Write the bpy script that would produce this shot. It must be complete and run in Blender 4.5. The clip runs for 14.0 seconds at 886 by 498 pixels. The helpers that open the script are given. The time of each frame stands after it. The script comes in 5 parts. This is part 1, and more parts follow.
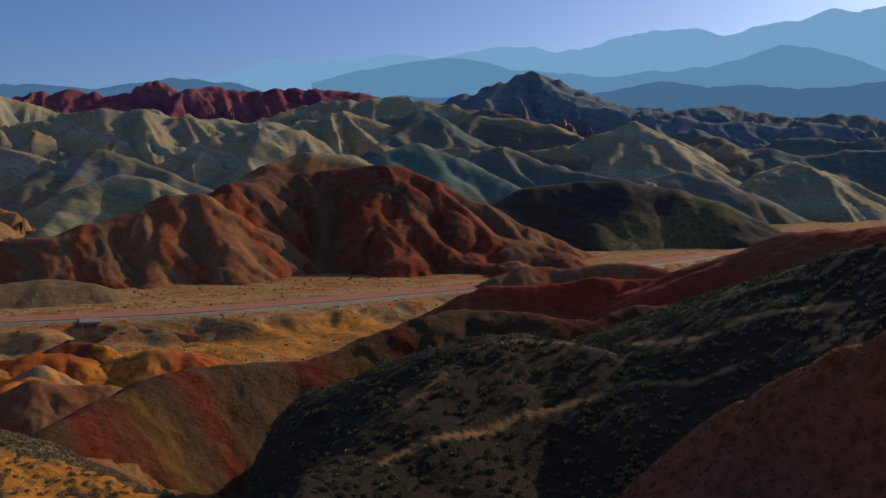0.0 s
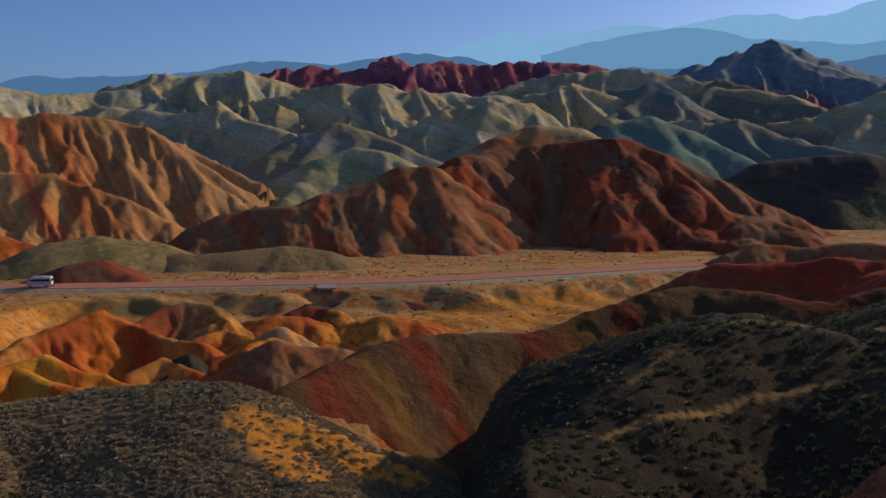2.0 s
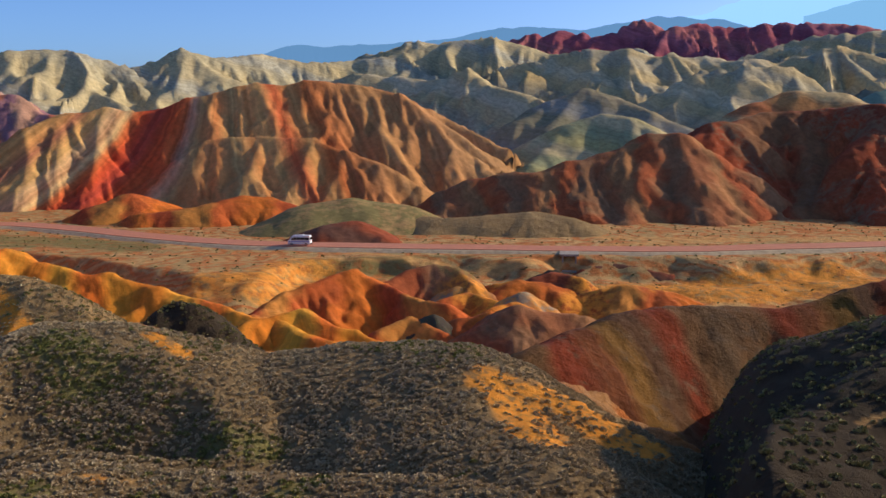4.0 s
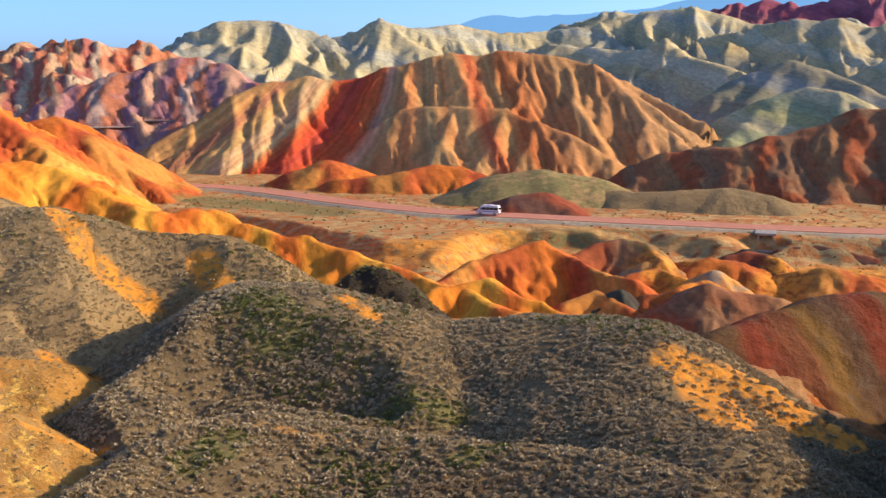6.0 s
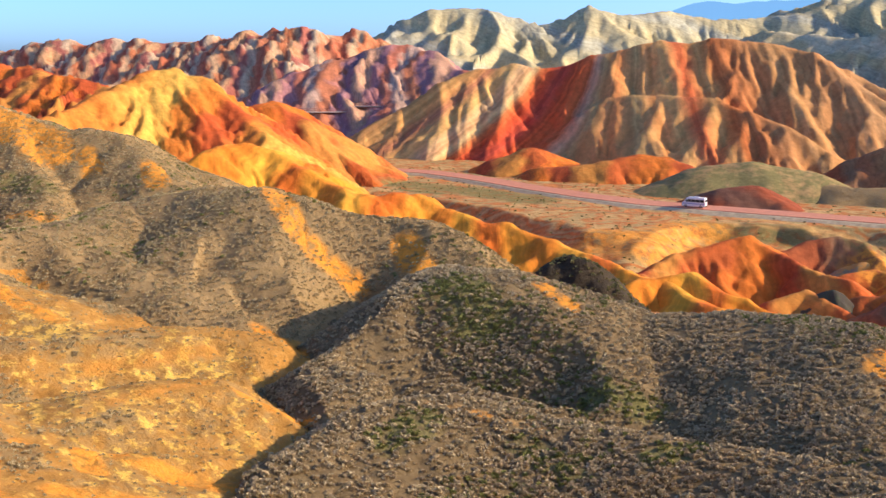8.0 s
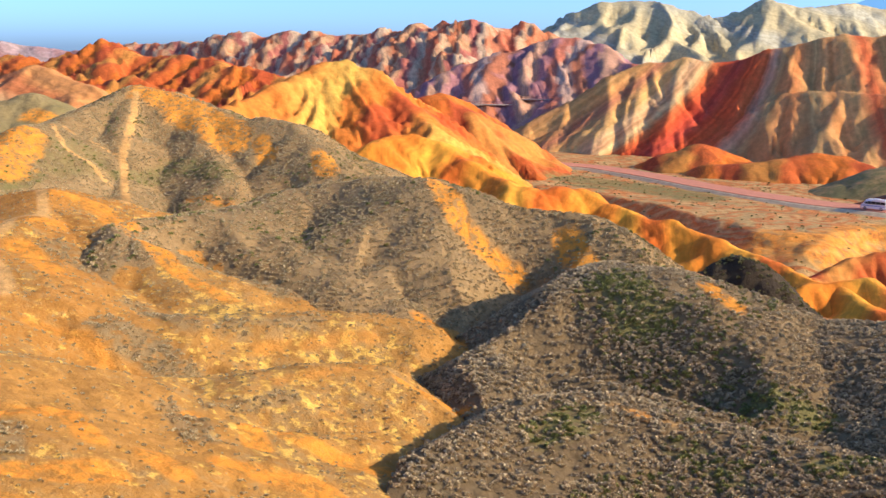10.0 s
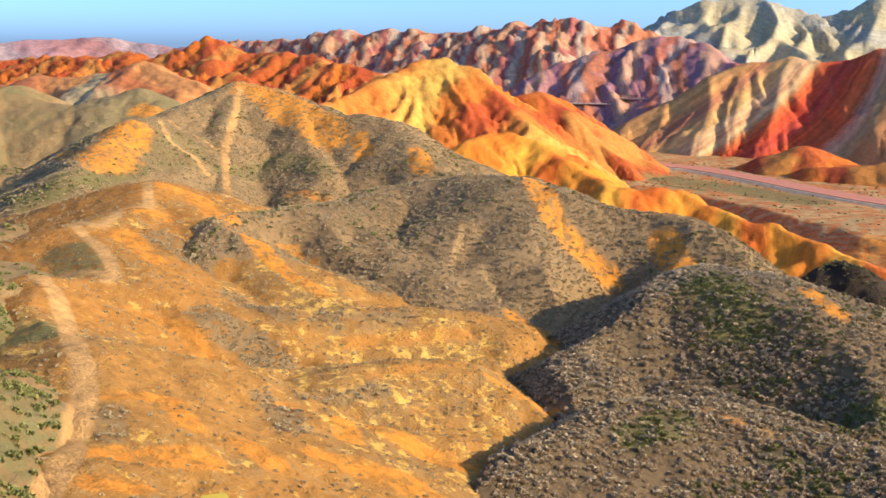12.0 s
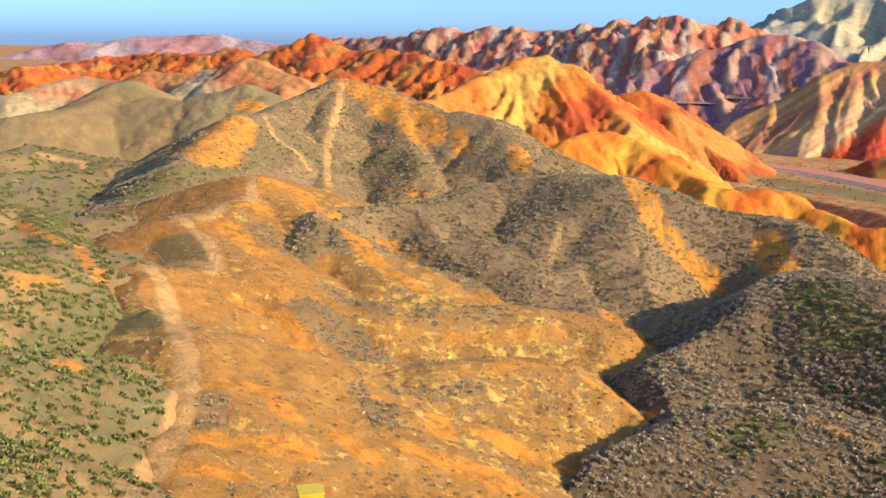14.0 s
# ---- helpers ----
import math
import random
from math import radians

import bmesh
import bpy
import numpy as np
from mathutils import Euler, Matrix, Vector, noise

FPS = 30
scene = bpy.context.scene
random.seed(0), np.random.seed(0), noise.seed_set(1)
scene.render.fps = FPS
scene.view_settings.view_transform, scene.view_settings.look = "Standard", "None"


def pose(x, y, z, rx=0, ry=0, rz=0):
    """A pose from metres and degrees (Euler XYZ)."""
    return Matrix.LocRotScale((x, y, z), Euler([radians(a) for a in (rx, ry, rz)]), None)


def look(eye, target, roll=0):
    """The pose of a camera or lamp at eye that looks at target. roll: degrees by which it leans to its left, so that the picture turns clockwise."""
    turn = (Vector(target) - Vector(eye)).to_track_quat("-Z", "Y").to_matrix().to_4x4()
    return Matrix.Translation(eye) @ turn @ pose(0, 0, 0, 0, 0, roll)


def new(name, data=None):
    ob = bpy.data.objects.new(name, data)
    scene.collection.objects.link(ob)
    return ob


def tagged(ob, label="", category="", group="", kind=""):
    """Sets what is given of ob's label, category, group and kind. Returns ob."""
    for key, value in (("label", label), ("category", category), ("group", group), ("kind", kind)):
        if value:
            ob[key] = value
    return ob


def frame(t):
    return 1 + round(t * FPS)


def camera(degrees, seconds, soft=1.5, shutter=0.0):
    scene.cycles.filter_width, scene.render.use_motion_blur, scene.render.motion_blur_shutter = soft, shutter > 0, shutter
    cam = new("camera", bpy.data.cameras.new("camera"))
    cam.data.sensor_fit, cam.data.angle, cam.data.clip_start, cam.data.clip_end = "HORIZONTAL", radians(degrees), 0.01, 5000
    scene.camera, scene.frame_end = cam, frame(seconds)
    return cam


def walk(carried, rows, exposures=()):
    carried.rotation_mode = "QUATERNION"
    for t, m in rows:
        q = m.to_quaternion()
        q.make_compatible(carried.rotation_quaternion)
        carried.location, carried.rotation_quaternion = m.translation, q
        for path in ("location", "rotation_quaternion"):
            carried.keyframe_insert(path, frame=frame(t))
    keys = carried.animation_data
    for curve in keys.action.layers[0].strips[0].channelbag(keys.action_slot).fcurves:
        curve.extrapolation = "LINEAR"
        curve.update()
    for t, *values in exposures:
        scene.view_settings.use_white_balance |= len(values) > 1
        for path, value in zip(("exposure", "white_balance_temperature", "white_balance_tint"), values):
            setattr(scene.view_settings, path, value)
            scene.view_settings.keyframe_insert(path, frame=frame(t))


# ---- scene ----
# The camera stands on a look-out knoll above the valley and pans to its left.
EYE = 34.0
cam = camera(46.0, 14.0, soft=1.5)
ROWS = [
    (0, 0.00, -4.96, 0.23),
    (0.5, 2.02, -5.15, 0.30),
    (1, 5.07, -5.49, 0.32),
    (1.5, 8.73, -5.93, 0.29),
    (2, 12.40, -6.37, 0.27),
    (2.5, 16.17, -6.62, 0.39),
    (3, 19.66, -7.00, 0.43),
    (5.5, 33.74, -9.54, 0.11),
    (6, 36.28, -9.67, -0.03),
    (6.5, 39.10, -9.75, -0.14),
    (7, 41.88, -9.85, -0.18),
    (7.5, 44.73, -10.12, -0.21),
    (8, 47.43, -10.35, -0.19),
    (8.5, 50.09, -10.56, -0.28),
    (9, 52.60, -10.67, -0.34),
    (11.5, 60.52, -10.88, -0.65),
    (12, 61.77, -10.93, -0.69),
    (12.5, 63.04, -10.99, -0.73),
    (13, 64.39, -11.04, -0.77),
    (13.5, 65.84, -11.08, -0.79),
    (14, 67.24, -11.13, -0.85),
]
EXPOSURES = [(0.0, -1.2, 6600, 10), (1.5, -1.14, 6600, 10), (3.0, -0.52, 6650, 10), (4.2, -0.1, 6650, 10), (5.5, 0.36, 6700, 10), (7.5, 0.66, 6700, 10), (9.0, 0.67, 6550, 10), (14.0, 0.58, 6350, 10)]
walk(cam, [(t, pose(0, 0, EYE, 90 + pitch, roll, yaw)) for t, yaw, pitch, roll in ROWS], EXPOSURES)

# ---- sky and sun ----
SUN_BEARING, SUN_HEIGHT = -46.0, 22.0      # degrees to the left of +y, and above the horizon
world = bpy.data.worlds.new("sky")
scene.world = world
world.use_nodes = True
wn, wl = world.node_tree.nodes, world.node_tree.links
sky = wn.new("ShaderNodeTexSky")
sky.sky_type, sky.sun_disc = "NISHITA", False
sky.sun_elevation, sky.sun_rotation = radians(SUN_HEIGHT), radians(-SUN_BEARING)
sky.altitude, sky.air_density, sky.dust_density, sky.ozone_density = 1800, 0.62, 5.6, 7.0
wn["Background"].inputs["Strength"].default_value = 0.23
wl.new(sky.outputs[0], wn["Background"].inputs["Color"])
sun = new("sun", bpy.data.lights.new("sun", "SUN"))
sun.data.energy, sun.data.angle, sun.data.color = 4.5, radians(0.6), (1.0, 0.82, 0.58)
_b, _h = radians(SUN_BEARING), radians(SUN_HEIGHT)
sun.matrix_world = look((-500 * math.sin(_b) * math.cos(_h), 500 * math.cos(_b) * math.cos(_h), 500 * math.sin(_h)), (0, 0, 0))


# ---- materials ----
def material(name, rough=0.95):
    m = bpy.data.materials.new(name)
    m.use_nodes = True
    nt = m.node_tree
    bsdf = nt.nodes["Principled BSDF"]
    bsdf.inputs["Roughness"].default_value = rough
    bsdf.inputs["Specular IOR Level"].default_value = 0.15
    return m, nt, bsdf


def node(nt, kind, **inputs):
    n = nt.nodes.new(kind)
    for key, value in inputs.items():
        n.inputs[key.replace("_", " ")].default_value = value
    return n


def math_node(nt, op, a, b=None):
    n = nt.nodes.new("ShaderNodeMath")
    n.operation = op
    for i, v in enumerate((a, b)):
        if v is None:
            continue
        if hasattr(v, "default_value"):
            nt.links.new(v, n.inputs[i])
        else:
            n.inputs[i].default_value = v
    return n.outputs[0]


def noise_tex(nt, vec, scale, detail=4.0, rough=0.55):
    n = node(nt, "ShaderNodeTexNoise", Scale=scale, Detail=detail, Roughness=rough)
    nt.links.new(vec, n.inputs["Vector"])
    return n.outputs[0]


def ramp(nt, fac, stops, mode="LINEAR"):
    n = nt.nodes.new("ShaderNodeValToRGB")
    n.color_ramp.interpolation = mode
    e = n.color_ramp.elements
    while len(e) < len(stops):
        e.new(0.5)
    for el, (p, c) in zip(e, stops):
        el.position, el.color = p, (*c, 1)
    nt.links.new(fac, n.inputs[0])
    return n.outputs[0]


def mix(nt, fac, a, b, mode="MIX"):
    n = nt.nodes.new("ShaderNodeMix")
    n.data_type, n.blend_type = "RGBA", mode
    for sock, v in ((n.inputs[0], fac), (n.inputs[6], a), (n.inputs[7], b)):
        if hasattr(v, "default_value"):
            nt.links.new(v, sock)
        else:
            sock.default_value = v if not isinstance(v, tuple) else (*v, 1)
    return n.outputs[2]


def attribute(nt, name):
    a = nt.nodes.new("ShaderNodeAttribute")
    a.attribute_name = name
    return a.outputs["Fac"]


def earth(name, bands, dip=(0.3, 0.2, 1.0), thick=14.0, warp=5.0, soil=None, soil_amount=0.0, grain=0.35, bump=0.4, fine=1.0, crest=None, fleck=None, strata=None):
    """Clay in tilted strata: bands are colours by level through the layers; soil lies over them in patches, bare earth, tracks and
    grass where the ground was marked so."""
    m, nt, bsdf = material(name)
    L = nt.links
    pos = nt.nodes.new("ShaderNodeNewGeometry").outputs["Position"]
    dot = nt.nodes.new("ShaderNodeVectorMath")
    dot.operation = "DOT_PRODUCT"
    L.new(pos, dot.inputs[0])
    dot.inputs[1].default_value = dip
    w1 = math_node(nt, "MULTIPLY", math_node(nt, "SUBTRACT", noise_tex(nt, pos, 0.022, 3), 0.5), warp * 4)
    w2 = math_node(nt, "MULTIPLY", math_node(nt, "SUBTRACT", noise_tex(nt, pos, 0.13, 5), 0.5), warp)
    metres = math_node(nt, "ADD", math_node(nt, "ADD", dot.outputs["Value"], w1), w2)
    frac = math_node(nt, "FRACT", math_node(nt, "DIVIDE", metres, thick * len(bands)))
    stops = []
    for i, c in enumerate(bands):
        stops += [(i / len(bands), c), ((i + 0.5) / len(bands), c)]
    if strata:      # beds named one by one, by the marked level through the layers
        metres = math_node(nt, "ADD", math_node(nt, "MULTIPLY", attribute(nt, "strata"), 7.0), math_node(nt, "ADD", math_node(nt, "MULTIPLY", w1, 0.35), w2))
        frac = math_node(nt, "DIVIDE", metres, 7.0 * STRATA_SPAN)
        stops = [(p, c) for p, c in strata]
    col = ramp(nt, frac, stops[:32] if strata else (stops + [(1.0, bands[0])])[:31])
    # thin beds inside the layers
    bed = node(nt, "ShaderNodeTexNoise", Scale=1.0 / max(0.5, thick * 0.16), Detail=2.0)
    bed.noise_dimensions = "1D"
    L.new(metres, bed.inputs["W"])
    col = mix(nt, 1.0, col, ramp(nt, bed.outputs[0], [(0.3, (0.84, 0.8, 0.76) if strata else (0.86, 0.85, 0.83)), (0.7, (1.12, 1.12, 1.1) if strata else (1.1, 1.1, 1.08))]), "MULTIPLY")
    # weathering at two scales
    g1 = noise_tex(nt, pos, 0.5 * fine, 6, 0.65)
    g2 = noise_tex(nt, pos, 0.06, 4, 0.6)
    patchy = math_node(nt, "ADD", math_node(nt, "MULTIPLY", g1, 0.5), math_node(nt, "MULTIPLY", g2, 0.5))
    if soil:
        p = 0.6 - soil_amount * 0.35
        col = mix(nt, ramp(nt, patchy, [(p, (0, 0, 0)), (p + 0.09, (1, 1, 1))]), col, soil)
    broken = ramp(nt, g1, [(0.4, (0.25, 0.25, 0.25)), (0.5, (1, 1, 1))])
    if crest:
        col = mix(nt, math_node(nt, "MULTIPLY", attribute(nt, "crest"), broken), col, crest)
    if fleck:
        g3 = noise_tex(nt, pos, 1.1, 6, 0.7)
        col = mix(nt, ramp(nt, math_node(nt, "ADD", math_node(nt, "MULTIPLY", g3, 0.6), math_node(nt, "MULTIPLY", g2, 0.4)), [(0.55, (0, 0, 0)), (0.6, (1, 1, 1))]), col, fleck)
    col = mix(nt, math_node(nt, "MULTIPLY", attribute(nt, "heath"), broken), col, (0.33, 0.21, 0.085))
    col = mix(nt, math_node(nt, "MULTIPLY", attribute(nt, "grass"), broken), col, (0.22, 0.185, 0.06))
    col = mix(nt, math_node(nt, "MULTIPLY", attribute(nt, "bare"), broken), col, (0.8, 0.31, 0.04))
    col = mix(nt, attribute(nt, "track"), col, (0.7, 0.38, 0.12))
    tone = ramp(nt, g1, [(0.25, (1 - grain,) * 3), (0.75, (1 + grain * 0.6,) * 3)])
    col = mix(nt, 1.0, col, tone, "MULTIPLY")
    L.new(col, bsdf.inputs["Base Color"])
    b = node(nt, "ShaderNodeBump", Strength=bump, Distance=0.8)
    L.new(math_node(nt, "ADD", noise_tex(nt, pos, 0.35 * fine, 8, 0.7), math_node(nt, "MULTIPLY", noise_tex(nt, pos, 3.0 * fine, 4, 0.6), 0.2)), b.inputs["Height"])
    L.new(b.outputs[0], bsdf.inputs["Normal"])
    return m


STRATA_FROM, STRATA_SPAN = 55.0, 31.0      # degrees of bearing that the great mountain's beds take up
RED, ORANGE, YELLOW = (0.46, 0.085, 0.025), (0.66, 0.2, 0.035), (0.72, 0.38, 0.07)
TAN, CREAM, OLIVE, GREY = (0.52, 0.38, 0.18), (0.58, 0.47, 0.25), (0.3, 0.27, 0.16), (0.36, 0.33, 0.26)
MAT = {
    # haze is put into the base colour: paler and more purple than the red clay
    "farred": earth("haze-paled far red clay", [(0.46, 0.11, 0.13), (0.34, 0.09, 0.12), (0.42, 0.13, 0.16), (0.5, 0.16, 0.15)], thick=16, bump=0.8, fine=0.3),
    # lifted towards blue: distance haze painted into the rock colour
    "fargrey": earth("haze-tinted far grey rock", [(0.26, 0.3, 0.3), (0.32, 0.32, 0.27), (0.38, 0.16, 0.14), (0.26, 0.31, 0.32)], thick=40, bump=0.8, fine=0.3),
    "farpink": earth("far pink hills", [(0.5, 0.27, 0.24), (0.42, 0.2, 0.17), (0.48, 0.34, 0.3)], thick=14, fine=0.3),
    # tan lightened and greyed to paint in the haze over the ridges
    "tan": earth("tan clay", [(0.56, 0.43, 0.22), (0.46, 0.39, 0.25), (0.56, 0.43, 0.22), (0.6, 0.5, 0.31)], thick=9, warp=7, soil=OLIVE, soil_amount=0.1),
    "cream": earth("cream clay", [(0.56, 0.45, 0.24), (0.52, 0.44, 0.26), (0.46, 0.42, 0.3), (0.57, 0.46, 0.25)], thick=8, warp=5),
    "greytan": earth("grey tan clay", [(0.3, 0.26, 0.15), GREY, (0.36, 0.29, 0.17)], thick=10),
    "yellowgreen": earth("yellow green clay", [(0.46, 0.4, 0.17), (0.36, 0.36, 0.19), CREAM], thick=6),
    # these two are lighter and bluer than bare rock, haze mixed into their colour
    "darkolive": earth("haze-tinted olive scrub rock", [(0.24, 0.25, 0.2), (0.33, 0.28, 0.19), (0.2, 0.25, 0.21)], thick=16, soil=(0.19, 0.21, 0.15), soil_amount=0.2),
    "darktan": earth("haze-paled dark tan rock", [(0.26, 0.23, 0.16), TAN, (0.27, 0.22, 0.15)], thick=14),
    "turquoise": earth("turquoise clay", [(0.17, 0.26, 0.19), (0.25, 0.29, 0.2), (0.19, 0.28, 0.21)], thick=7, grain=0.2),
    "darkbrown": earth("dark brown scrub slope", [(0.085, 0.065, 0.05), (0.11, 0.085, 0.055)], thick=20, soil=(0.07, 0.07, 0.04), soil_amount=0.2),
    "orangetan": earth("orange tan clay", [(0.58, 0.25, 0.08), TAN, (0.52, 0.17, 0.06)], thick=8),
    "red": earth("red clay", [(0.38, 0.075, 0.026), (0.26, 0.06, 0.026), (0.38, 0.075, 0.026), (0.28, 0.12, 0.05), (0.33, 0.085, 0.03)], dip=(0.6, -0.1, 0.8), thick=7, warp=8, soil=(0.24, 0.12, 0.06), soil_amount=0.25),
    "redbrown": earth("red brown clay", [(0.4, 0.14, 0.055), (0.4, 0.18, 0.07), (0.44, 0.11, 0.038), (0.33, 0.155, 0.07)], dip=(1, 0.2, 0.5), thick=6, warp=10),
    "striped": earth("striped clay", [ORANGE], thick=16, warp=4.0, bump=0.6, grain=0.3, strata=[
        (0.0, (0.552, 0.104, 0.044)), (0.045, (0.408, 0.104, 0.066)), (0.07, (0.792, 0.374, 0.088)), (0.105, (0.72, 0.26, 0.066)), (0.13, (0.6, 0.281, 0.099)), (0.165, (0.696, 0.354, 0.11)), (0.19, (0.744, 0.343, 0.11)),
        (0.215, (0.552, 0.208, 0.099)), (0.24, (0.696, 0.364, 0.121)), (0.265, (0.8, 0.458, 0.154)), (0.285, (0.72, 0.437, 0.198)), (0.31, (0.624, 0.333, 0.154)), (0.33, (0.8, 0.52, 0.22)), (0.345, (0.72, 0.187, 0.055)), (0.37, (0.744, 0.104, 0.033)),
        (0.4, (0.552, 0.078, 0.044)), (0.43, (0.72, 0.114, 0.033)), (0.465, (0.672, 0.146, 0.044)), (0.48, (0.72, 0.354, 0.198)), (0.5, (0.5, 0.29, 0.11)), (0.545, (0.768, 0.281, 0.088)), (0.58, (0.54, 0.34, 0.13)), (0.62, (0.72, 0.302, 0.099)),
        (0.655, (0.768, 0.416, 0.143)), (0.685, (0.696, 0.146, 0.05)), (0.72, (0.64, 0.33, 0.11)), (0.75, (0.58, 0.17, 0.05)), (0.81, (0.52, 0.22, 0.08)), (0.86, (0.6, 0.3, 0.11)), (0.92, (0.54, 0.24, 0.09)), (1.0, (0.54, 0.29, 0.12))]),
    "banded": earth("banded clay", [(0.52, 0.14, 0.07), (0.6, 0.36, 0.2), (0.54, 0.18, 0.08), (0.6, 0.32, 0.16), (0.44, 0.14, 0.1), (0.62, 0.42, 0.26), (0.56, 0.2, 0.1)], dip=(0.7, 0.3, 0.6), thick=3.2, warp=4),
    "banded2": earth("purple banded clay", [(0.46, 0.2, 0.19), (0.54, 0.17, 0.1), (0.54, 0.34, 0.25), (0.52, 0.18, 0.09), (0.36, 0.17, 0.18), (0.54, 0.29, 0.18)], dip=(0.7, 0.2, 0.6), thick=4, warp=4),
    "orange": earth("orange clay", [(0.7, 0.22, 0.035), YELLOW, (0.68, 0.2, 0.03), (0.56, 0.1, 0.025)], dip=(0.8, 0.2, 0.6), thick=6, warp=6),
    "redorange": earth("red orange clay", [(0.56, 0.12, 0.028), (0.66, 0.17, 0.025), RED, (0.64, 0.25, 0.05)], dip=(0.7, 0.2, 0.6), thick=5, warp=6),
    "orangeyellow": earth("orange and yellow clay", [(0.78, 0.23, 0.025), (0.82, 0.36, 0.04), (0.72, 0.16, 0.02), (0.8, 0.29, 0.03)], dip=(0.9, 0.5, 0.3), thick=5, warp=4, grain=0.25),
    "orangerough": earth("rough orange earth", [(0.62, 0.2, 0.04), (0.5, 0.15, 0.035), (0.46, 0.23, 0.09)], thick=3, bump=1.0, soil=(0.24, 0.15, 0.085), soil_amount=0.2, fine=2),
    "deepred": earth("deep red clay", [(0.46, 0.06, 0.022), (0.38, 0.06, 0.024), (0.34, 0.1, 0.035)], thick=9, grain=0.2),
    "darkred": earth("dark red clay", [(0.32, 0.075, 0.03), (0.2, 0.085, 0.05)], thick=4),
    # all bands are scaled down so that the colour carries the ridge's shade
    "olivered": earth("shade-darkened olive and red clay", [(0.13, 0.07, 0.028), (0.16, 0.075, 0.026), (0.21, 0.036, 0.01), (0.17, 0.05, 0.014), (0.2, 0.095, 0.018), (0.11, 0.05, 0.02), (0.2, 0.034, 0.009), (0.15, 0.07, 0.024)], dip=(0.62, 0.62, -0.5), thick=3.4, warp=4, grain=0.35, bump=0.7, soil=(0.11, 0.066, 0.033), soil_amount=0.15),
    # the orange crest colour paints sunlit rim light along the slope's top
    "redearth": earth("red brown earth", [(0.62, 0.25, 0.12), (0.68, 0.25, 0.1)], thick=6, bump=1.0, soil=(0.44, 0.2, 0.11), soil_amount=0.3, fine=4, grain=0.7, crest=(0.66, 0.19, 0.045)),
    # near-black because the hillside's shade is put into the ground colour
    "darkscrub": earth("shade-darkened scrub ground", [(0.065, 0.045, 0.025), (0.085, 0.056, 0.028)], thick=12, soil=(0.05, 0.04, 0.021), soil_amount=0.2, bump=0.8, fine=2),
    "scrub": earth("scrub ground", [(0.24, 0.16, 0.075), (0.28, 0.185, 0.085)], thick=12, soil=(0.18, 0.13, 0.062), soil_amount=0.2, bump=0.8, fine=2),
    "scrubdry": earth("dry scrub ground", [(0.37, 0.235, 0.1), (0.41, 0.25, 0.1)], thick=12, soil=(0.29, 0.19, 0.085), soil_amount=0.25, bump=0.7, fine=2),
    "scrubgreen": earth("green scrub ground", [(0.34, 0.245, 0.1), (0.4, 0.25, 0.095)], thick=12, soil=(0.25, 0.2, 0.075), soil_amount=0.25, bump=0.6, fine=2),
    "grass": earth("grassy ground", [(0.3, 0.235, 0.085), (0.27, 0.215, 0.08)], thick=9, soil=(0.42, 0.25, 0.1), soil_amount=0.3),
    "orangescrub": earth("orange scrub ground", [(0.54, 0.255, 0.055), (0.56, 0.24, 0.045)], thick=10, soil=(0.38, 0.215, 0.07), soil_amount=0.25, bump=0.7, fine=2, grain=0.4, fleck=(0.86, 0.5, 0.1)),
    "shrubgreen": earth("shrub bank ground", [(0.44, 0.265, 0.1), (0.4, 0.25, 0.095)], thick=10, soil=(0.24, 0.2, 0.075), soil_amount=0.3, bump=0.7, fine=2),
    "valley": earth("valley floor", [(0.6, 0.36, 0.14), (0.58, 0.2, 0.055), (0.52, 0.33, 0.13), (0.6, 0.22, 0.065)], dip=(0.05, 0.12, 1), thick=1.3, warp=9, soil=(0.33, 0.26, 0.11), soil_amount=0.15, bump=0.7, grain=0.5),
}


# ---- numbers for the relief ----
def at(bearing, d, z=0.0):
    """A place by its bearing from the look-out (degrees left of +y), distance and height."""
    return Vector((-math.sin(radians(bearing)) * d, math.cos(radians(bearing)) * d, z))


def lattice(ix, iy, seed):
    h = (ix.astype(np.int64) * 374761393 + iy.astype(np.int64) * 668265263 + seed * 2147483647) & 0xFFFFFFFF
    h = ((h ^ (h >> 13)) * 1274126177) & 0xFFFFFFFF
    return ((h ^ (h >> 16)) & 0xFFFFFF) / float(0xFFFFFF) * 2 - 1


def value_noise(x, y, seed=0):
    ix, iy = np.floor(x), np.floor(y)
    fx, fy = x - ix, y - iy
    fx, fy = fx * fx * (3 - 2 * fx), fy * fy * (3 - 2 * fy)
    a, b = lattice(ix, iy, seed), lattice(ix + 1, iy, seed)
    c, d = lattice(ix, iy + 1, seed), lattice(ix + 1, iy + 1, seed)
    return (a + (b - a) * fx) * (1 - fy) + (c + (d - c) * fx) * fy


def fbm(x, y, seed=0, octaves=4):
    out, amp = np.zeros_like(x), 0.5
    for i in range(octaves):
        out += amp * value_noise(x, y, seed + i)
        x, y, amp = x * 2.03 + 11.7, y * 2.03 - 5.3, amp * 0.5
    return out


def smooth(a, b, v):
    t = np.clip((v - a) / (b - a), 0, 1)
    return t * t * (3 - 2 * t)


ROAD = [(62, 345), (54.9, 329), (51.5, 322), (48, 311), (45, 292), (42.5, 275), (39.5, 260), (36.4, 250), (33.2, 245), (30, 241), (26.7, 238), (20, 235), (14.7, 236), (11.6, 239), (5, 252), (-1.7, 271), (-6.5, 300), (-11, 338), (-14.5, 372), (-17.3, 405), (-22, 470), (-30, 600)]


def road_distance(x, y):
    b = np.degrees(np.arctan2(-x, y))
    return np.interp(b, [p[0] for p in ROAD][::-1], [p[1] for p in ROAD][::-1])


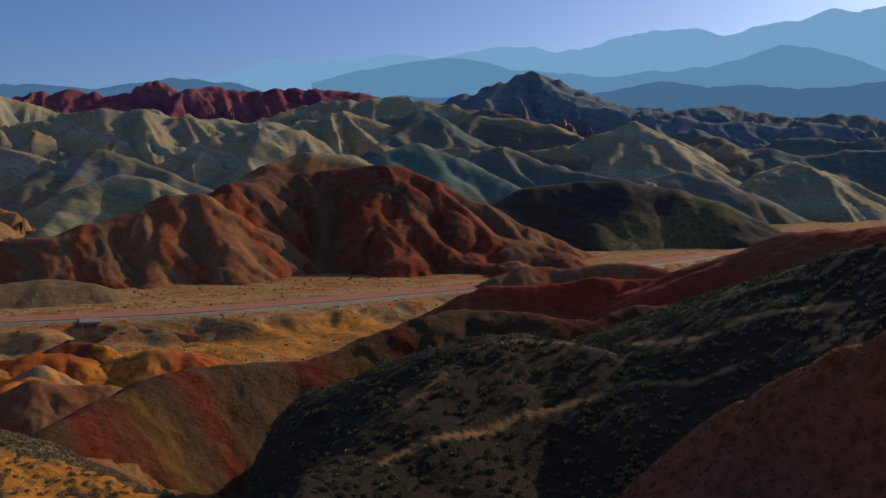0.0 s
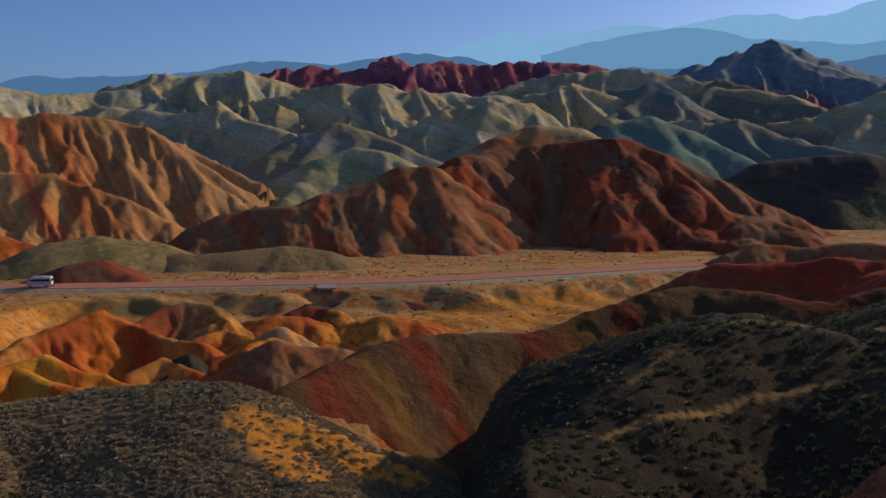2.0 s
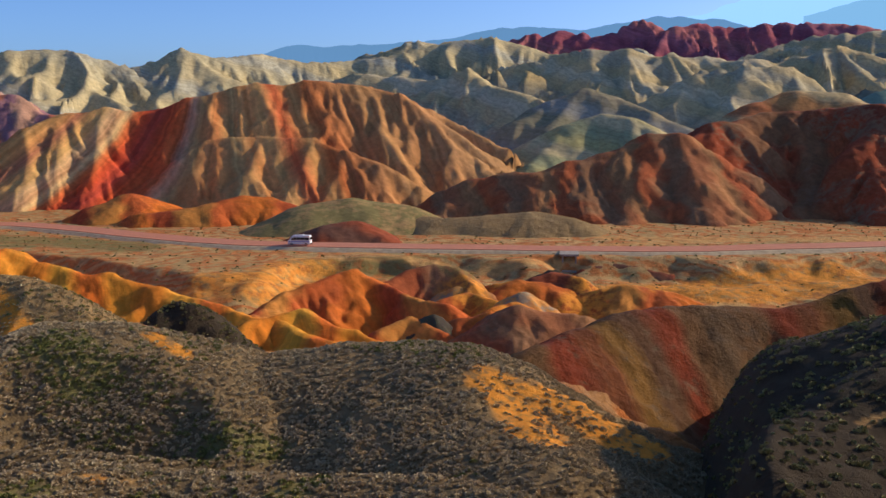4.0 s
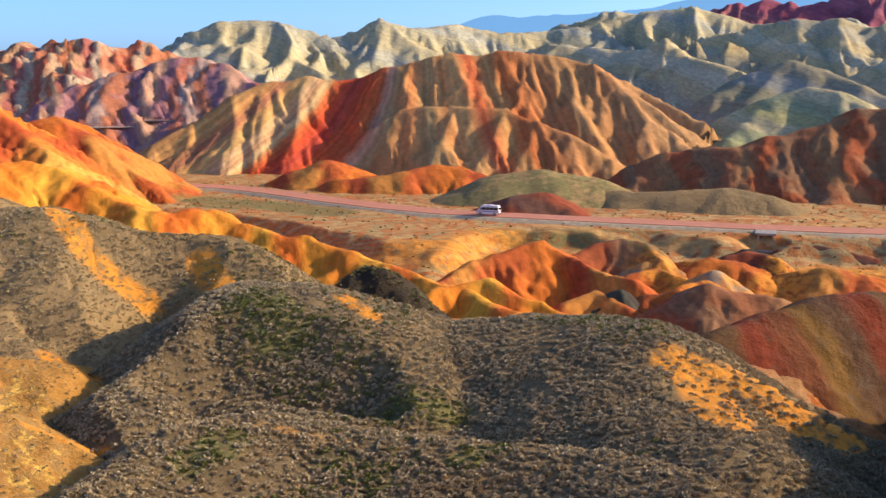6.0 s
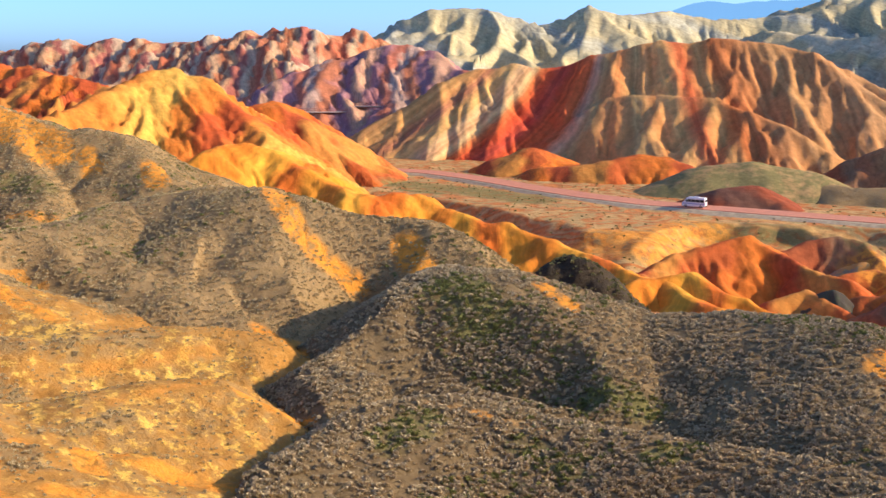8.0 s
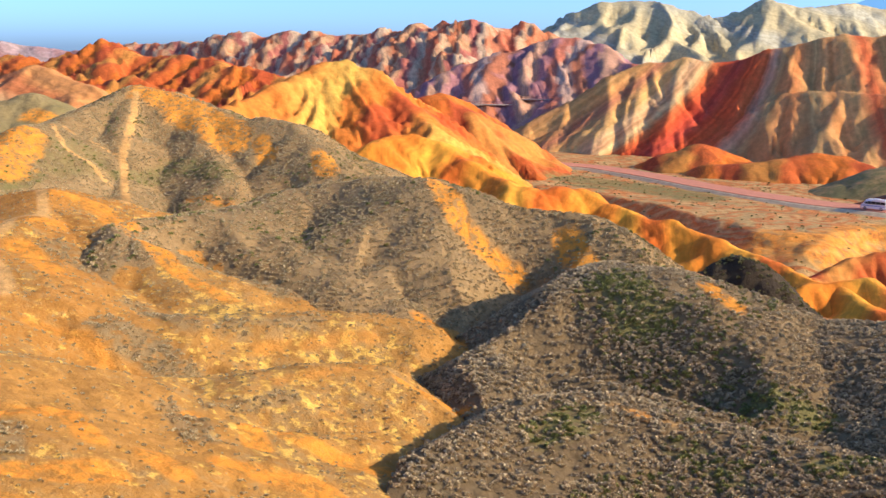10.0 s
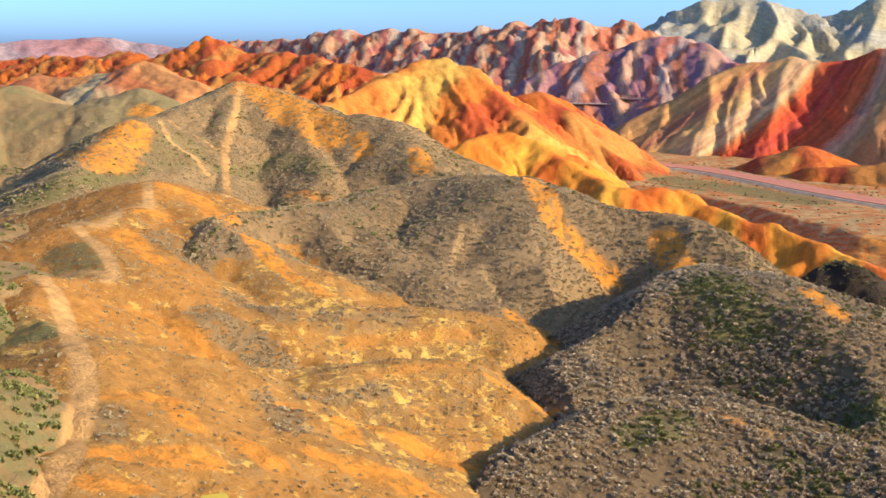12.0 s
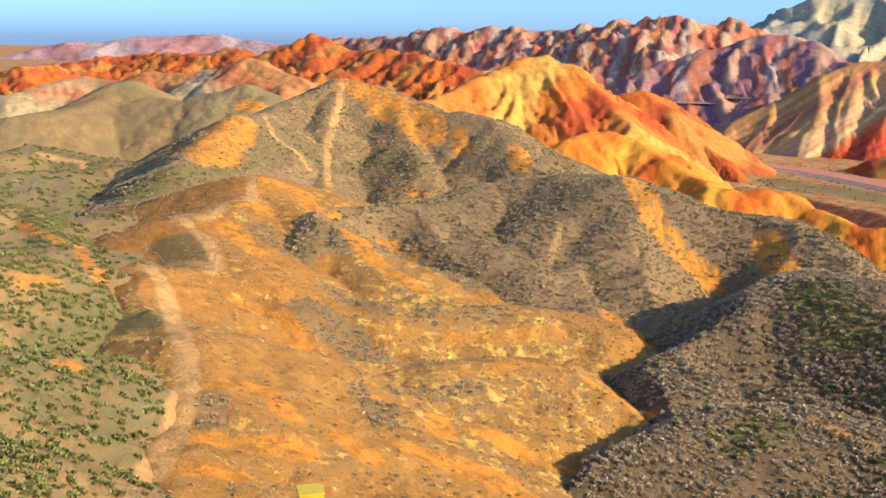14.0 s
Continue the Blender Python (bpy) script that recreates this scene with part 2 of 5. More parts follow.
def floor_height(x, y):
    """The valley floor: a level shelf with the road, an eroded wash on its near side, and the look-out knoll."""
    d = np.hypot(x, y)
    rd = road_distance(x, y) + 12.0 * np.clip(fbm(x / 20, y / 20, 77, 4), -0.9, 0.35)
    field = 40.0 * smooth(31, 38, np.degrees(np.arctan2(-x, y)))      # level fields beside the road
    wash = smooth(-10, -22, d - rd + field) * 0.55 + smooth(-22, -60, d - rd + field) * 0.45
    bearing = np.degrees(np.arctan2(-x, y))
    wash = np.maximum(wash, 0.6 * np.exp(-((bearing - 18.9) / 1.2) ** 2) * smooth(-8.2, -10.5, d - road_distance(x, y)))      # channel below the culvert
    z = -6.5 * wash + 11.0 * smooth(130, 80, d) + 4.0 * smooth(80, 45, d)
    z = np.maximum(z, 32.2 - 0.47 * np.sqrt(d * d + 1.0))
    z += 0.02 * np.clip(d - 420, 0, 600)
    bumps = 0.25 + 1.6 * wash
    return z + (bumps * fbm(x / 14, y / 14, 5, 5) - (0.2 + 1.3 * wash) * np.clip(0.25 - np.abs(fbm(x / 18, y / 18, 21, 3)), 0, 1) * 4 * 0.6) * smooth(20, 120, d) + 2.0 * fbm(x / 90, y / 90, 9, 3) * smooth(400, 600, d)


HILLS, CALLS = [], []


def hill(name, label, mat, slope, crest, rib, spacing, rough, ridges, arete=False, back=1.0, bank=0, until=180.0):
    """Notes a hill: crest lines as (bearing, distance, height), the slope of its sides, the crest's rounding, and depth and spacing of
    its flutes. arete: ribs and flutes are both sharp. back: how much steeper the side away from the look-out is. bank: which side of the first ravine it keeps to. until: the
    bearing past which it falls away."""
    CALLS.append(name)
    apart = name in ("clay_mound", "plain_hill")      # loose mounds: each crest is a thing of its own
    for lines in [[r] for r in ridges] if apart else [ridges]:
        HILLS.append(dict(name=name, label=label, mat=mat, slope=slope, crest=crest, rib=rib, spacing=spacing, rough=rough, ridges=lines, arete=arete, back=back, bank=bank, until=until, seed=23 + 17 * len(CALLS)))


RAVINES = [
    (0.66, [(51.9, 96, 11), (53.8, 88, 11.2), (55.5, 82, 11.1), (54.8, 78, 10.8), (57.8, 72, 10.6), (56.8, 68, 10.6), (54.8, 63.2, 10.7), (58.9, 54.5, 11.4), (59.8, 48.8, 12.6), (60.4, 44, 13.6)]),
    (0.55, [(54.8, 80, 12), (57.9, 80.5, 13), (61.1, 84, 13.3), (64.5, 89, 13.2), (67.4, 93, 13.3), (69.6, 97, 14)]),
    (0.72, [(51, 73.2, 10.3), (48.5, 72.8, 9.8), (44.7, 71.6, 9.3), (41.4, 70.4, 9.1), (39.4, 69, 9.6)]),
    (0.4, [(77.1, 73, 14.8), (74.5, 69, 13.2), (71.4, 68.5, 12.3), (67, 71, 12), (62.1, 73, 11.6), (58, 72, 11)]),
]


def carved(x, y):
    """The height that no hill may pass beside a ravine: its bed, and banks that rise from it."""
    out = np.full(x.shape, 1e3)
    for slope, bed in RAVINES:
        pts = [at(*p) for p in bed]
        for a, b in zip(pts, pts[1:]):
            ab = b - a
            px, py = x - a.x, y - a.y
            s = np.clip((px * ab.x + py * ab.y) / max(ab.x ** 2 + ab.y ** 2, 1e-6), 0, 1)
            out = np.minimum(out, a.z + ab.z * s + slope * np.hypot(px - s * ab.x, py - s * ab.y))
    return out


def hill_height(h, x, y, seed):
    """Height of one hill: crest lines with ribbed slopes falling away on both sides; also how near the crest a place is."""
    best, near = np.full(x.shape, -1e3), np.zeros(x.shape)
    x0, y0 = x, y
    x, y = x + WARP[0], y + WARP[1]
    for k, line in enumerate(h["ridges"]):
        pts = [at(*p) for p in line]
        run = 0.0
        for a, b in zip(pts, pts[1:]):
            ab = np.array((b.x - a.x, b.y - a.y))
            ln = float(np.hypot(*ab)) or 1.0
            reach = (max(a.z, b.z) + 9.0) / h["slope"] * 1.5 + 6
            box = (x > min(a.x, b.x) - reach) & (x < max(a.x, b.x) + reach) & (y > min(a.y, b.y) - reach) & (y < max(a.y, b.y) + reach)
            if box.any():
                px, py = x[box] - a.x, y[box] - a.y
                s = np.clip((px * ab[0] + py * ab[1]) / (ln * ln), 0, 1)
                qx, qy = px - s * ab[0], py - s * ab[1]
                dist = np.hypot(qx, qy)
                zc = a.z + (b.z - a.z) * s
                # flutes run down the slope: they change with the way along the crest and the bearing off its ends
                past, off = (qx * ab[0] + qy * ab[1]) / ln, (qy * ab[0] - qx * ab[1]) / ln
                along = run + s * ln + np.arctan2(past, np.abs(off) + 1e-6) * h["spacing"] * 0.8
                v = fbm(along / h["spacing"], dist / (h["spacing"] * 5) + k * 7.1 + np.where(off > 0, 13.0, 0.0), seed + k, 2)
                v2 = value_noise(along / (h["spacing"] * 0.31) + dist * 0.03, dist / (h["spacing"] * 2.2), seed + 90 + k)
                gully = np.sqrt(np.abs(v) + 0.004) * 1.75 + 0.3 * np.abs(v2)
                if h["arete"]:
                    phase = along / h["spacing"] + 1.1 * value_noise(along / (h["spacing"] * 2.3), dist / (h["spacing"] * 6), seed + 5 + k)
                    tri = 2 * np.abs(phase - np.floor(phase) - 0.5)
                    p2 = phase * 2.7 + v * 1.5
                    tri2 = 2 * np.abs(p2 - np.floor(p2) - 0.5)
                    if h["spacing"] >= 18:      # broad hills: long spurs with plane facets between them
                        gully = 0.1 + tri * (0.95 + 1.1 * v) + 0.35 * tri2 + 0.3 * np.sqrt(np.abs(v) + 0.004)
                        zc = zc + 0.1 * h["spacing"] * (tri - 0.5) * (0.5 + 0.5 * np.abs(v))
                    else:
                        gully = 0.2 + 0.6 * tri * (0.9 + 1.3 * v) + 0.7 * np.sqrt(np.abs(v) + 0.004) + 0.45 * tri2 + 0.3 * np.abs(v2)
                eff = np.sqrt(dist * dist + h["crest"] ** 2) - h["crest"]
                if h["arete"]:
                    zc = zc + 0.9 * h["rough"] * (value_noise(along / (h["spacing"] * 0.45), along * 0, seed + 8) - 0.2)
                z = zc - h["slope"] * np.where(off > 0, h["back"], 1.0) * eff * (1 + h["rib"] * (1.0 - gully))
                cur = best[box]
                take = z > cur
                cur[take] = z[take]
                best[box] = cur
                nb = near[box]
                nb[take] = np.exp(-(dist[take] / (2.0 + h["crest"])) ** 2)
                near[box] = nb
            run += ln
    on = best > -9.0
    if h["ridges"][0][0][1] < 130:
        best[on] = np.minimum(best[on], carved(x[on], y[on]))
    best[on] += h["rough"] * fbm(x0[on] / (h["spacing"] * 0.7), y0[on] / (h["spacing"] * 0.7), seed + 31, 4)
    # small sharp rills and knobs on the slopes, none on the very crest
    rs = h["spacing"] * (0.4 if h["spacing"] >= 18 else 0.3)
    rill = np.abs(fbm(x0[on] / rs, y0[on] / rs, seed + 71, 4)) - 0.16
    best[on] -= h["rough"] * (1.0 if h["spacing"] >= 18 else 3.2 if h["arete"] else 1.4 if h["rib"] > 0.24 else 0.3) * rill * (1 - near[on])
    if h["until"] < 180:
        best -= 0.45 * np.clip(np.degrees(np.arctan2(-x0, y0)) - h["until"] + 4.0, 0, None) ** 2
    if h["bank"]:
        bed = RAVINES[0][1][::-1]
        side = np.degrees(np.arctan2(-x0, y0)) - np.interp(np.hypot(x0, y0), [p[1] for p in bed], [p[0] for p in bed])
        best[(side * h["bank"] < -0.25) & (np.hypot(x0, y0) < bed[-1][1] + 1)] = -1e3
    if best.ndim == 2:      # thin blades at the hill's foot crumble away
        low = (best < 8) & (np.hypot(x0, y0) > 200)
        trim = np.minimum(best, np.maximum(np.roll(best, 3, 0), np.roll(best, -3, 0)) + 0.25)
        best[low] = trim[low]
    close = on & (np.hypot(x0, y0) < 230)
    best[close] += 0.3 * fbm(x0[close] / 2.6, y0[close] / 2.6, seed + 57, 3)
    return best, near


def mesh_object(name, verts, faces, mat, smooth_faces=True):
    me = bpy.data.meshes.new(name)
    me.vertices.add(len(verts))
    me.vertices.foreach_set("co", np.asarray(verts, np.float32).ravel())
    f = np.asarray(faces, np.int32)
    me.loops.add(f.size)
    me.loops.foreach_set("vertex_index", f.ravel())
    me.polygons.add(len(f))
    me.polygons.foreach_set("loop_start", np.arange(0, f.size, f.shape[1], dtype=np.int32))
    me.polygons.foreach_set("use_smooth", np.full(len(f), smooth_faces))
    me.update(calc_edges=True)
    me.materials.append(mat)
    return new(name, me)


hill('red_range', 'distant ragged range of dark red eroded hills', 'farred',
     slope=0.6, crest=2, rib=0.6, spacing=21, rough=3, ridges=[
         [(22.8, 1150, 94.4), (21.4, 1150, 101.3), (19.3, 1150, 104.9), (17.2, 1130, 98.6), (15.1, 1150, 114.8), (13.8, 1130, 104.7), (12.5, 1150, 110.6), (10.6, 1150, 106), (8.6, 1150, 111), (7.2, 1150, 111.4), (5.2, 1150, 106.1), (2.8, 1150, 100)]], arete=True)
hill('far_peak', 'distant grey peak with a dark red shoulder', 'fargrey',
     slope=0.5, crest=3, rib=0.5, spacing=26, rough=2.5, ridges=[
         [(0.5, 1000, 81.8), (-1.3, 1000, 93.5), (-3.1, 1000, 104.3), (-4.9, 1000, 114.8), (-7, 1000, 99.3), (-8.4, 1000, 93.6), (-9.6, 1000, 84), (-11.9, 1000, 76.8), (-15.2, 1050, 85.3), (-16.9, 1050, 75.9), (-18.6, 1050, 73.1), (-20.2, 1050, 73.6), (-22.1, 1050, 70.9)]], arete=True)
hill('tan_ridge', 'tan and olive eroded ridge behind others', 'tan',
     slope=0.62, crest=3, rib=0.5, spacing=30, rough=2, ridges=[
         [(7.5, 900, 79.7), (5.8, 880, 81.7), (2.2, 880, 87.4), (-0.1, 880, 78.7), (-2.2, 850, 73)]], arete=True)
hill('tan_ridge', 'long tan badland ridge with sharp spurs', 'tan',
     slope=0.75, crest=2, rib=0.7, spacing=30, rough=2, ridges=[
         [(31.6, 760, 56), (30.3, 760, 63.6), (28.9, 760, 66.2), (27.1, 760, 74.5), (25.3, 770, 74.5), (23.2, 770, 79), (20.9, 760, 69.6), (19.3, 750, 58.8)],
         [(27.1, 760, 74.5), (26.3, 718, 51)],
         [(28.9, 760, 66.2), (28.7, 729.5, 50.1)],
         [(25.3, 770, 74.5), (24.6, 729.4, 52)],
         [(23.2, 770, 79), (22.3, 727.5, 54.9)]], arete=True)
hill('tan_ridge', 'pale tan flat-topped butte ridge with fluted slopes', 'cream',
     slope=0.72, crest=0.6, rib=0.6, spacing=17, rough=0.5, ridges=[
         [(52.4, 640, 44.5), (50.7, 640, 48), (49.2, 640, 55), (48.3, 640, 58.3), (48.05, 640, 63.6), (46.7, 640, 63.4), (45.2, 640, 64), (44.9, 640, 58.5), (43.9, 640, 53), (42.7, 650, 52.5), (41.1, 660, 57.5), (39.6, 660, 66.8), (38.2, 660, 60.2), (36.2, 680, 63), (35.5, 700, 64.8), (33.3, 700, 59), (30.8, 720, 60.6), (28.9, 720, 63.3), (26, 740, 73.1), (23.2, 740, 77), (19.9, 740, 65.6), (18.3, 700, 63.8), (15.3, 700, 66.2)],
         [(48.2, 640, 60.1), (47.5, 600, 43.3), (46.4, 570, 28.8)],
         [(45.5, 640, 60.7), (44.1, 600, 40.8), (42.7, 570, 32.1)],
         [(39.5, 660, 66.2), (40, 616.9, 44.8), (41.1, 595.3, 33.6)],
         [(39.5, 660, 66.2), (37.6, 631.8, 48.9), (36.1, 631.8, 44.4)],
         [(49.6, 640, 53.6), (50.7, 600, 43)],
         [(35.5, 700, 64.8), (34.5, 671.9, 50.7)]], arete=True)
hill('tan_ridge', 'olive tan hills with sharp pale spurs', 'tan',
     slope=0.62, crest=2, rib=0.75, spacing=24, rough=1.5, ridges=[
         [(22.3, 620, 52.1), (19.8, 600, 51), (18.4, 600, 60.1), (15.9, 600, 60.2), (13.5, 600, 58), (11.7, 610, 57.3), (9.9, 600, 52.8), (7.1, 620, 55.7), (5.4, 620, 61)],
         [(18.4, 600, 60.1), (17.1, 565.4, 43.9)],
         [(19.8, 600, 51), (21.5, 574.4, 38.4)],
         [(15.9, 600, 60.2), (14.7, 559.3, 41.6)]], arete=True)
hill('tan_ridge', 'olive tan hill with a sunlit pale spur', 'tan',
     slope=0.7, crest=2, rib=0.6, spacing=20, rough=1.2, ridges=[
         [(14.2, 500, 35.8), (12.1, 510, 47.1), (9.9, 510, 48.9), (7.8, 520, 49.6), (7.1, 500, 37.1)],
         [(9.9, 510, 48.9), (10.6, 481.8, 33.9), (11.8, 464.9, 23.9)],
         [(12.1, 510, 47.1), (13.6, 481.8, 30.8)]], arete=True)
hill('tan_ridge', 'grey olive hill with smooth crest', 'tan',
     slope=0.65, crest=3, rib=0.65, spacing=20, rough=1.2, ridges=[
         [(30.3, 560, 48.8), (28, 540, 45.5), (26.1, 520, 43.3), (24.6, 520, 48.7), (23.1, 500, 40), (21, 480, 35.6)],
         [(24.6, 520, 48.7), (23.1, 492.6, 33.9)],
         [(30.3, 560, 48.8), (28.9, 543.1, 40.2)]], arete=True)
hill('tan_ridge', 'grey tan hill with dark shaded spurs', 'greytan',
     slope=0.62, crest=3, rib=0.35, spacing=18, rough=1, ridges=[
         [(21.5, 440, 25.6), (19.9, 455, 33.5), (18.2, 460, 38.5), (16.8, 455, 35.2), (14.8, 440, 28.7), (12.7, 430, 22.3)],
         [(18.2, 460, 38.5), (19.9, 431.1, 23.8), (21.5, 417.1, 15.7)]])
hill('yellow_hill', 'pale yellow-green striped hill of bare clay', 'yellowgreen',
     slope=0.6, crest=3, rib=0.3, spacing=14, rough=0.6, ridges=[
         [(22.3, 400, 13.5), (20.5, 405, 19.3), (19.1, 410, 24.4), (17.1, 415, 28.3), (15.6, 410, 26.9), (14.2, 400, 21), (13.3, 395, 17.1)],
         [(19.1, 410, 24.4), (20.2, 391.5, 15.9), (21, 379.7, 10.8)]])
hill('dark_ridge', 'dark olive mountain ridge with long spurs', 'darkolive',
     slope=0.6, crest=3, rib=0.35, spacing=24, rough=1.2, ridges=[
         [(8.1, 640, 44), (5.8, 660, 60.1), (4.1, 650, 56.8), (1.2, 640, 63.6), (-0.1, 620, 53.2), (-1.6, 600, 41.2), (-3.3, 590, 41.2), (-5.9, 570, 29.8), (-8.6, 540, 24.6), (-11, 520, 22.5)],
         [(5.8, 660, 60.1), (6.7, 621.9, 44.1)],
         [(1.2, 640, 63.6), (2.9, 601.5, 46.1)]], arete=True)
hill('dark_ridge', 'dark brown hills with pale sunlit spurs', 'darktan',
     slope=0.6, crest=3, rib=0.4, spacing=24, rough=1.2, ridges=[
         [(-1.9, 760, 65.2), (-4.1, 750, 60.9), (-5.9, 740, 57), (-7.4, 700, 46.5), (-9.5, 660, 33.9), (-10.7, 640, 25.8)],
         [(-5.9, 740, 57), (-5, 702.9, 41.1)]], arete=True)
hill('pyramid_hill', 'pyramid-shaped tan hill with sunlit face', 'tan',
     slope=0.62, crest=3, rib=0.35, spacing=20, rough=1, ridges=[
         [(-6.8, 640, 40.7), (-8.5, 650, 48.9), (-10.3, 660, 55.7), (-11.7, 640, 46.6), (-13.2, 610, 32.3)],
         [(-10.3, 660, 55.7), (-10.9, 626.9, 41.8), (-11.3, 600.1, 31)],
         [(-10.3, 660, 55.7), (-9.2, 615.3, 35.7)]], arete=True)
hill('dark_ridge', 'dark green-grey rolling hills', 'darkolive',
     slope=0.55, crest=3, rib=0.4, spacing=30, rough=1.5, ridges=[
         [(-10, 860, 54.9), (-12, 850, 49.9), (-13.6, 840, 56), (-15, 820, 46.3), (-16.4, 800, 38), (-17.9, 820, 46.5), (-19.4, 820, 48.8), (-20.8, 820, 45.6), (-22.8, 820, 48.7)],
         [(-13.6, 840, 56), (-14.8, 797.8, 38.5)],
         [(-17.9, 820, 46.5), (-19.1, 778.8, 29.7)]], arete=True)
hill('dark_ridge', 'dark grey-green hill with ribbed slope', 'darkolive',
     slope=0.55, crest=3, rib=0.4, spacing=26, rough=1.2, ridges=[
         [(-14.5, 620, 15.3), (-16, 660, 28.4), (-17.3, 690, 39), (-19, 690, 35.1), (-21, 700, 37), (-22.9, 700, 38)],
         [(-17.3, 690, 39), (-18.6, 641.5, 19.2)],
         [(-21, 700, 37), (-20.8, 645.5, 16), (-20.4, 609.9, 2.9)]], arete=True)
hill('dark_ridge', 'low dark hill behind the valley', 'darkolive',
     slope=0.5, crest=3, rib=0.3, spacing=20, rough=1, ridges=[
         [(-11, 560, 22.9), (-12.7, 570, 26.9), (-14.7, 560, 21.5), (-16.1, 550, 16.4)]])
hill('dark_ridge', 'distant eroded ridge, blue-grey with haze', 'fargrey',
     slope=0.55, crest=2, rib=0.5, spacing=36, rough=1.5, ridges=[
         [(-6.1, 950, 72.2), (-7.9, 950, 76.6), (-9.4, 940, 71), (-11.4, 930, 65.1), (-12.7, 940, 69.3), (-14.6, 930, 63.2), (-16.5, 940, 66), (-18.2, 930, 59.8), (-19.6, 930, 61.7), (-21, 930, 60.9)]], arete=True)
hill('tan_ridge', 'pale tan spur in the far hills', 'darktan',
     slope=0.6, crest=2, rib=0.45, spacing=22, rough=1, ridges=[
         [(-12.1, 700, 31.8), (-13.4, 720, 41.4), (-14.7, 740, 47.2), (-15.8, 700, 37.9), (-16.7, 660, 28.3)],
         [(-14.7, 740, 47.2), (-14.6, 695.4, 28.2)]], arete=True)
hill('tan_ridge', 'olive spur with pale crest', 'tan',
     slope=0.6, crest=2, rib=0.4, spacing=18, rough=1, ridges=[
         [(-17.1, 600, 23.3), (-18.4, 620, 31.3), (-19.4, 610, 28.3), (-20.5, 590, 20.4)],
         [(-18.4, 620, 31.3), (-19.2, 587.3, 17.9)]], arete=True)
hill('tan_ridge', 'low tan spurs between dark hills', 'darktan',
     slope=0.6, crest=2, rib=0.4, spacing=20, rough=1, ridges=[
         [(-1, 820, 69.5), (-2.5, 820, 71.7), (-3.7, 810, 67.1), (-5, 800, 62.5)],
         [(-7.7, 620, 34.1), (-6.5, 640, 41.7), (-5, 640, 39), (-4.1, 620, 32.4)]], arete=True)
hill('green_hill', 'smooth turquoise-green clay hill', 'turquoise',
     slope=0.6, crest=5, rib=0.15, spacing=18, rough=0.6, ridges=[
         [(4.7, 470, 26.4), (3.2, 490, 36.4), (1.4, 500, 41.6), (-0.7, 490, 34.2), (-2.9, 475, 24.9), (-4.7, 460, 18.8)],
         [(1.4, 500, 41.6), (-0.1, 468.6, 26.8)]])
hill('dark_hill', 'rounded dark brown hill at the valley edge', 'darkbrown',
     slope=0.6, crest=8, rib=0.2, spacing=20, rough=0.8, ridges=[
         [(-3.2, 425, 14.3), (-5, 440, 21.8), (-7.4, 445, 24.1), (-9.5, 440, 25), (-12.2, 440, 21), (-14.3, 435, 16.4), (-15.7, 425, 9.9), (-16.7, 415, 4.4)],
         [(-9.5, 440, 25), (-8.1, 410.2, 11)]])
hill('small_mound', 'small smooth tan mound on the valley floor', 'tan',
     slope=0.6, crest=4, rib=0.1, spacing=8, rough=0.3, ridges=[
         [(-7.8, 410, 5.6), (-8.9, 410, 9.4), (-9.5, 405, 7.2)]])
hill('tan_dome', 'rounded orange-tan dome behind the red hill', 'orangetan',
     slope=0.6, crest=6, rib=0.25, spacing=14, rough=0.6, ridges=[
         [(10.7, 395, 23.3), (9, 420, 32.3), (7.3, 430, 36.8), (5.3, 430, 35.5), (3.5, 410, 29.7)]])
hill('red_hill', 'large red clay hill with ribbed dark slopes', 'red',
     slope=0.72, crest=2, rib=0.7, spacing=9, rough=0.9, ridges=[
         [(12.5, 335, 21.2), (11.5, 345, 26.1), (10.3, 352, 26.7), (9, 365, 28.9), (7, 368, 29.9), (5, 365, 30.9), (3.2, 360, 32.2), (2, 358, 30.1), (0.5, 355, 26.5), (-2, 352, 19.2), (-4.4, 352, 11.4), (-6.3, 355, 6.6), (-7.7, 360, 2.1)],
         [(3.2, 360, 32.2), (3.7, 337.4, 20), (3.2, 317.1, 9.2), (2.9, 298.8, -0)],
         [(3.2, 360, 32.2), (1.7, 332.9, 16.8), (-0.1, 317.9, 7.5), (-2, 306.7, 0)],
         [(10.3, 352, 26.7), (10.5, 332.6, 16.7), (10.8, 315.9, 8), (10.2, 301.6, 0.7)],
         [(7, 368, 29.9), (6.2, 331.1, 9.9), (5.6, 311.1, -0.8)],
         [(0.5, 355, 26.5), (-2.6, 330.9, 10), (-4.2, 316, 1.1)],
         [(11.5, 345, 26.1), (11.8, 327.7, 16.9), (12.1, 308.8, 7.1), (12.4, 294.8, 0.2)]])
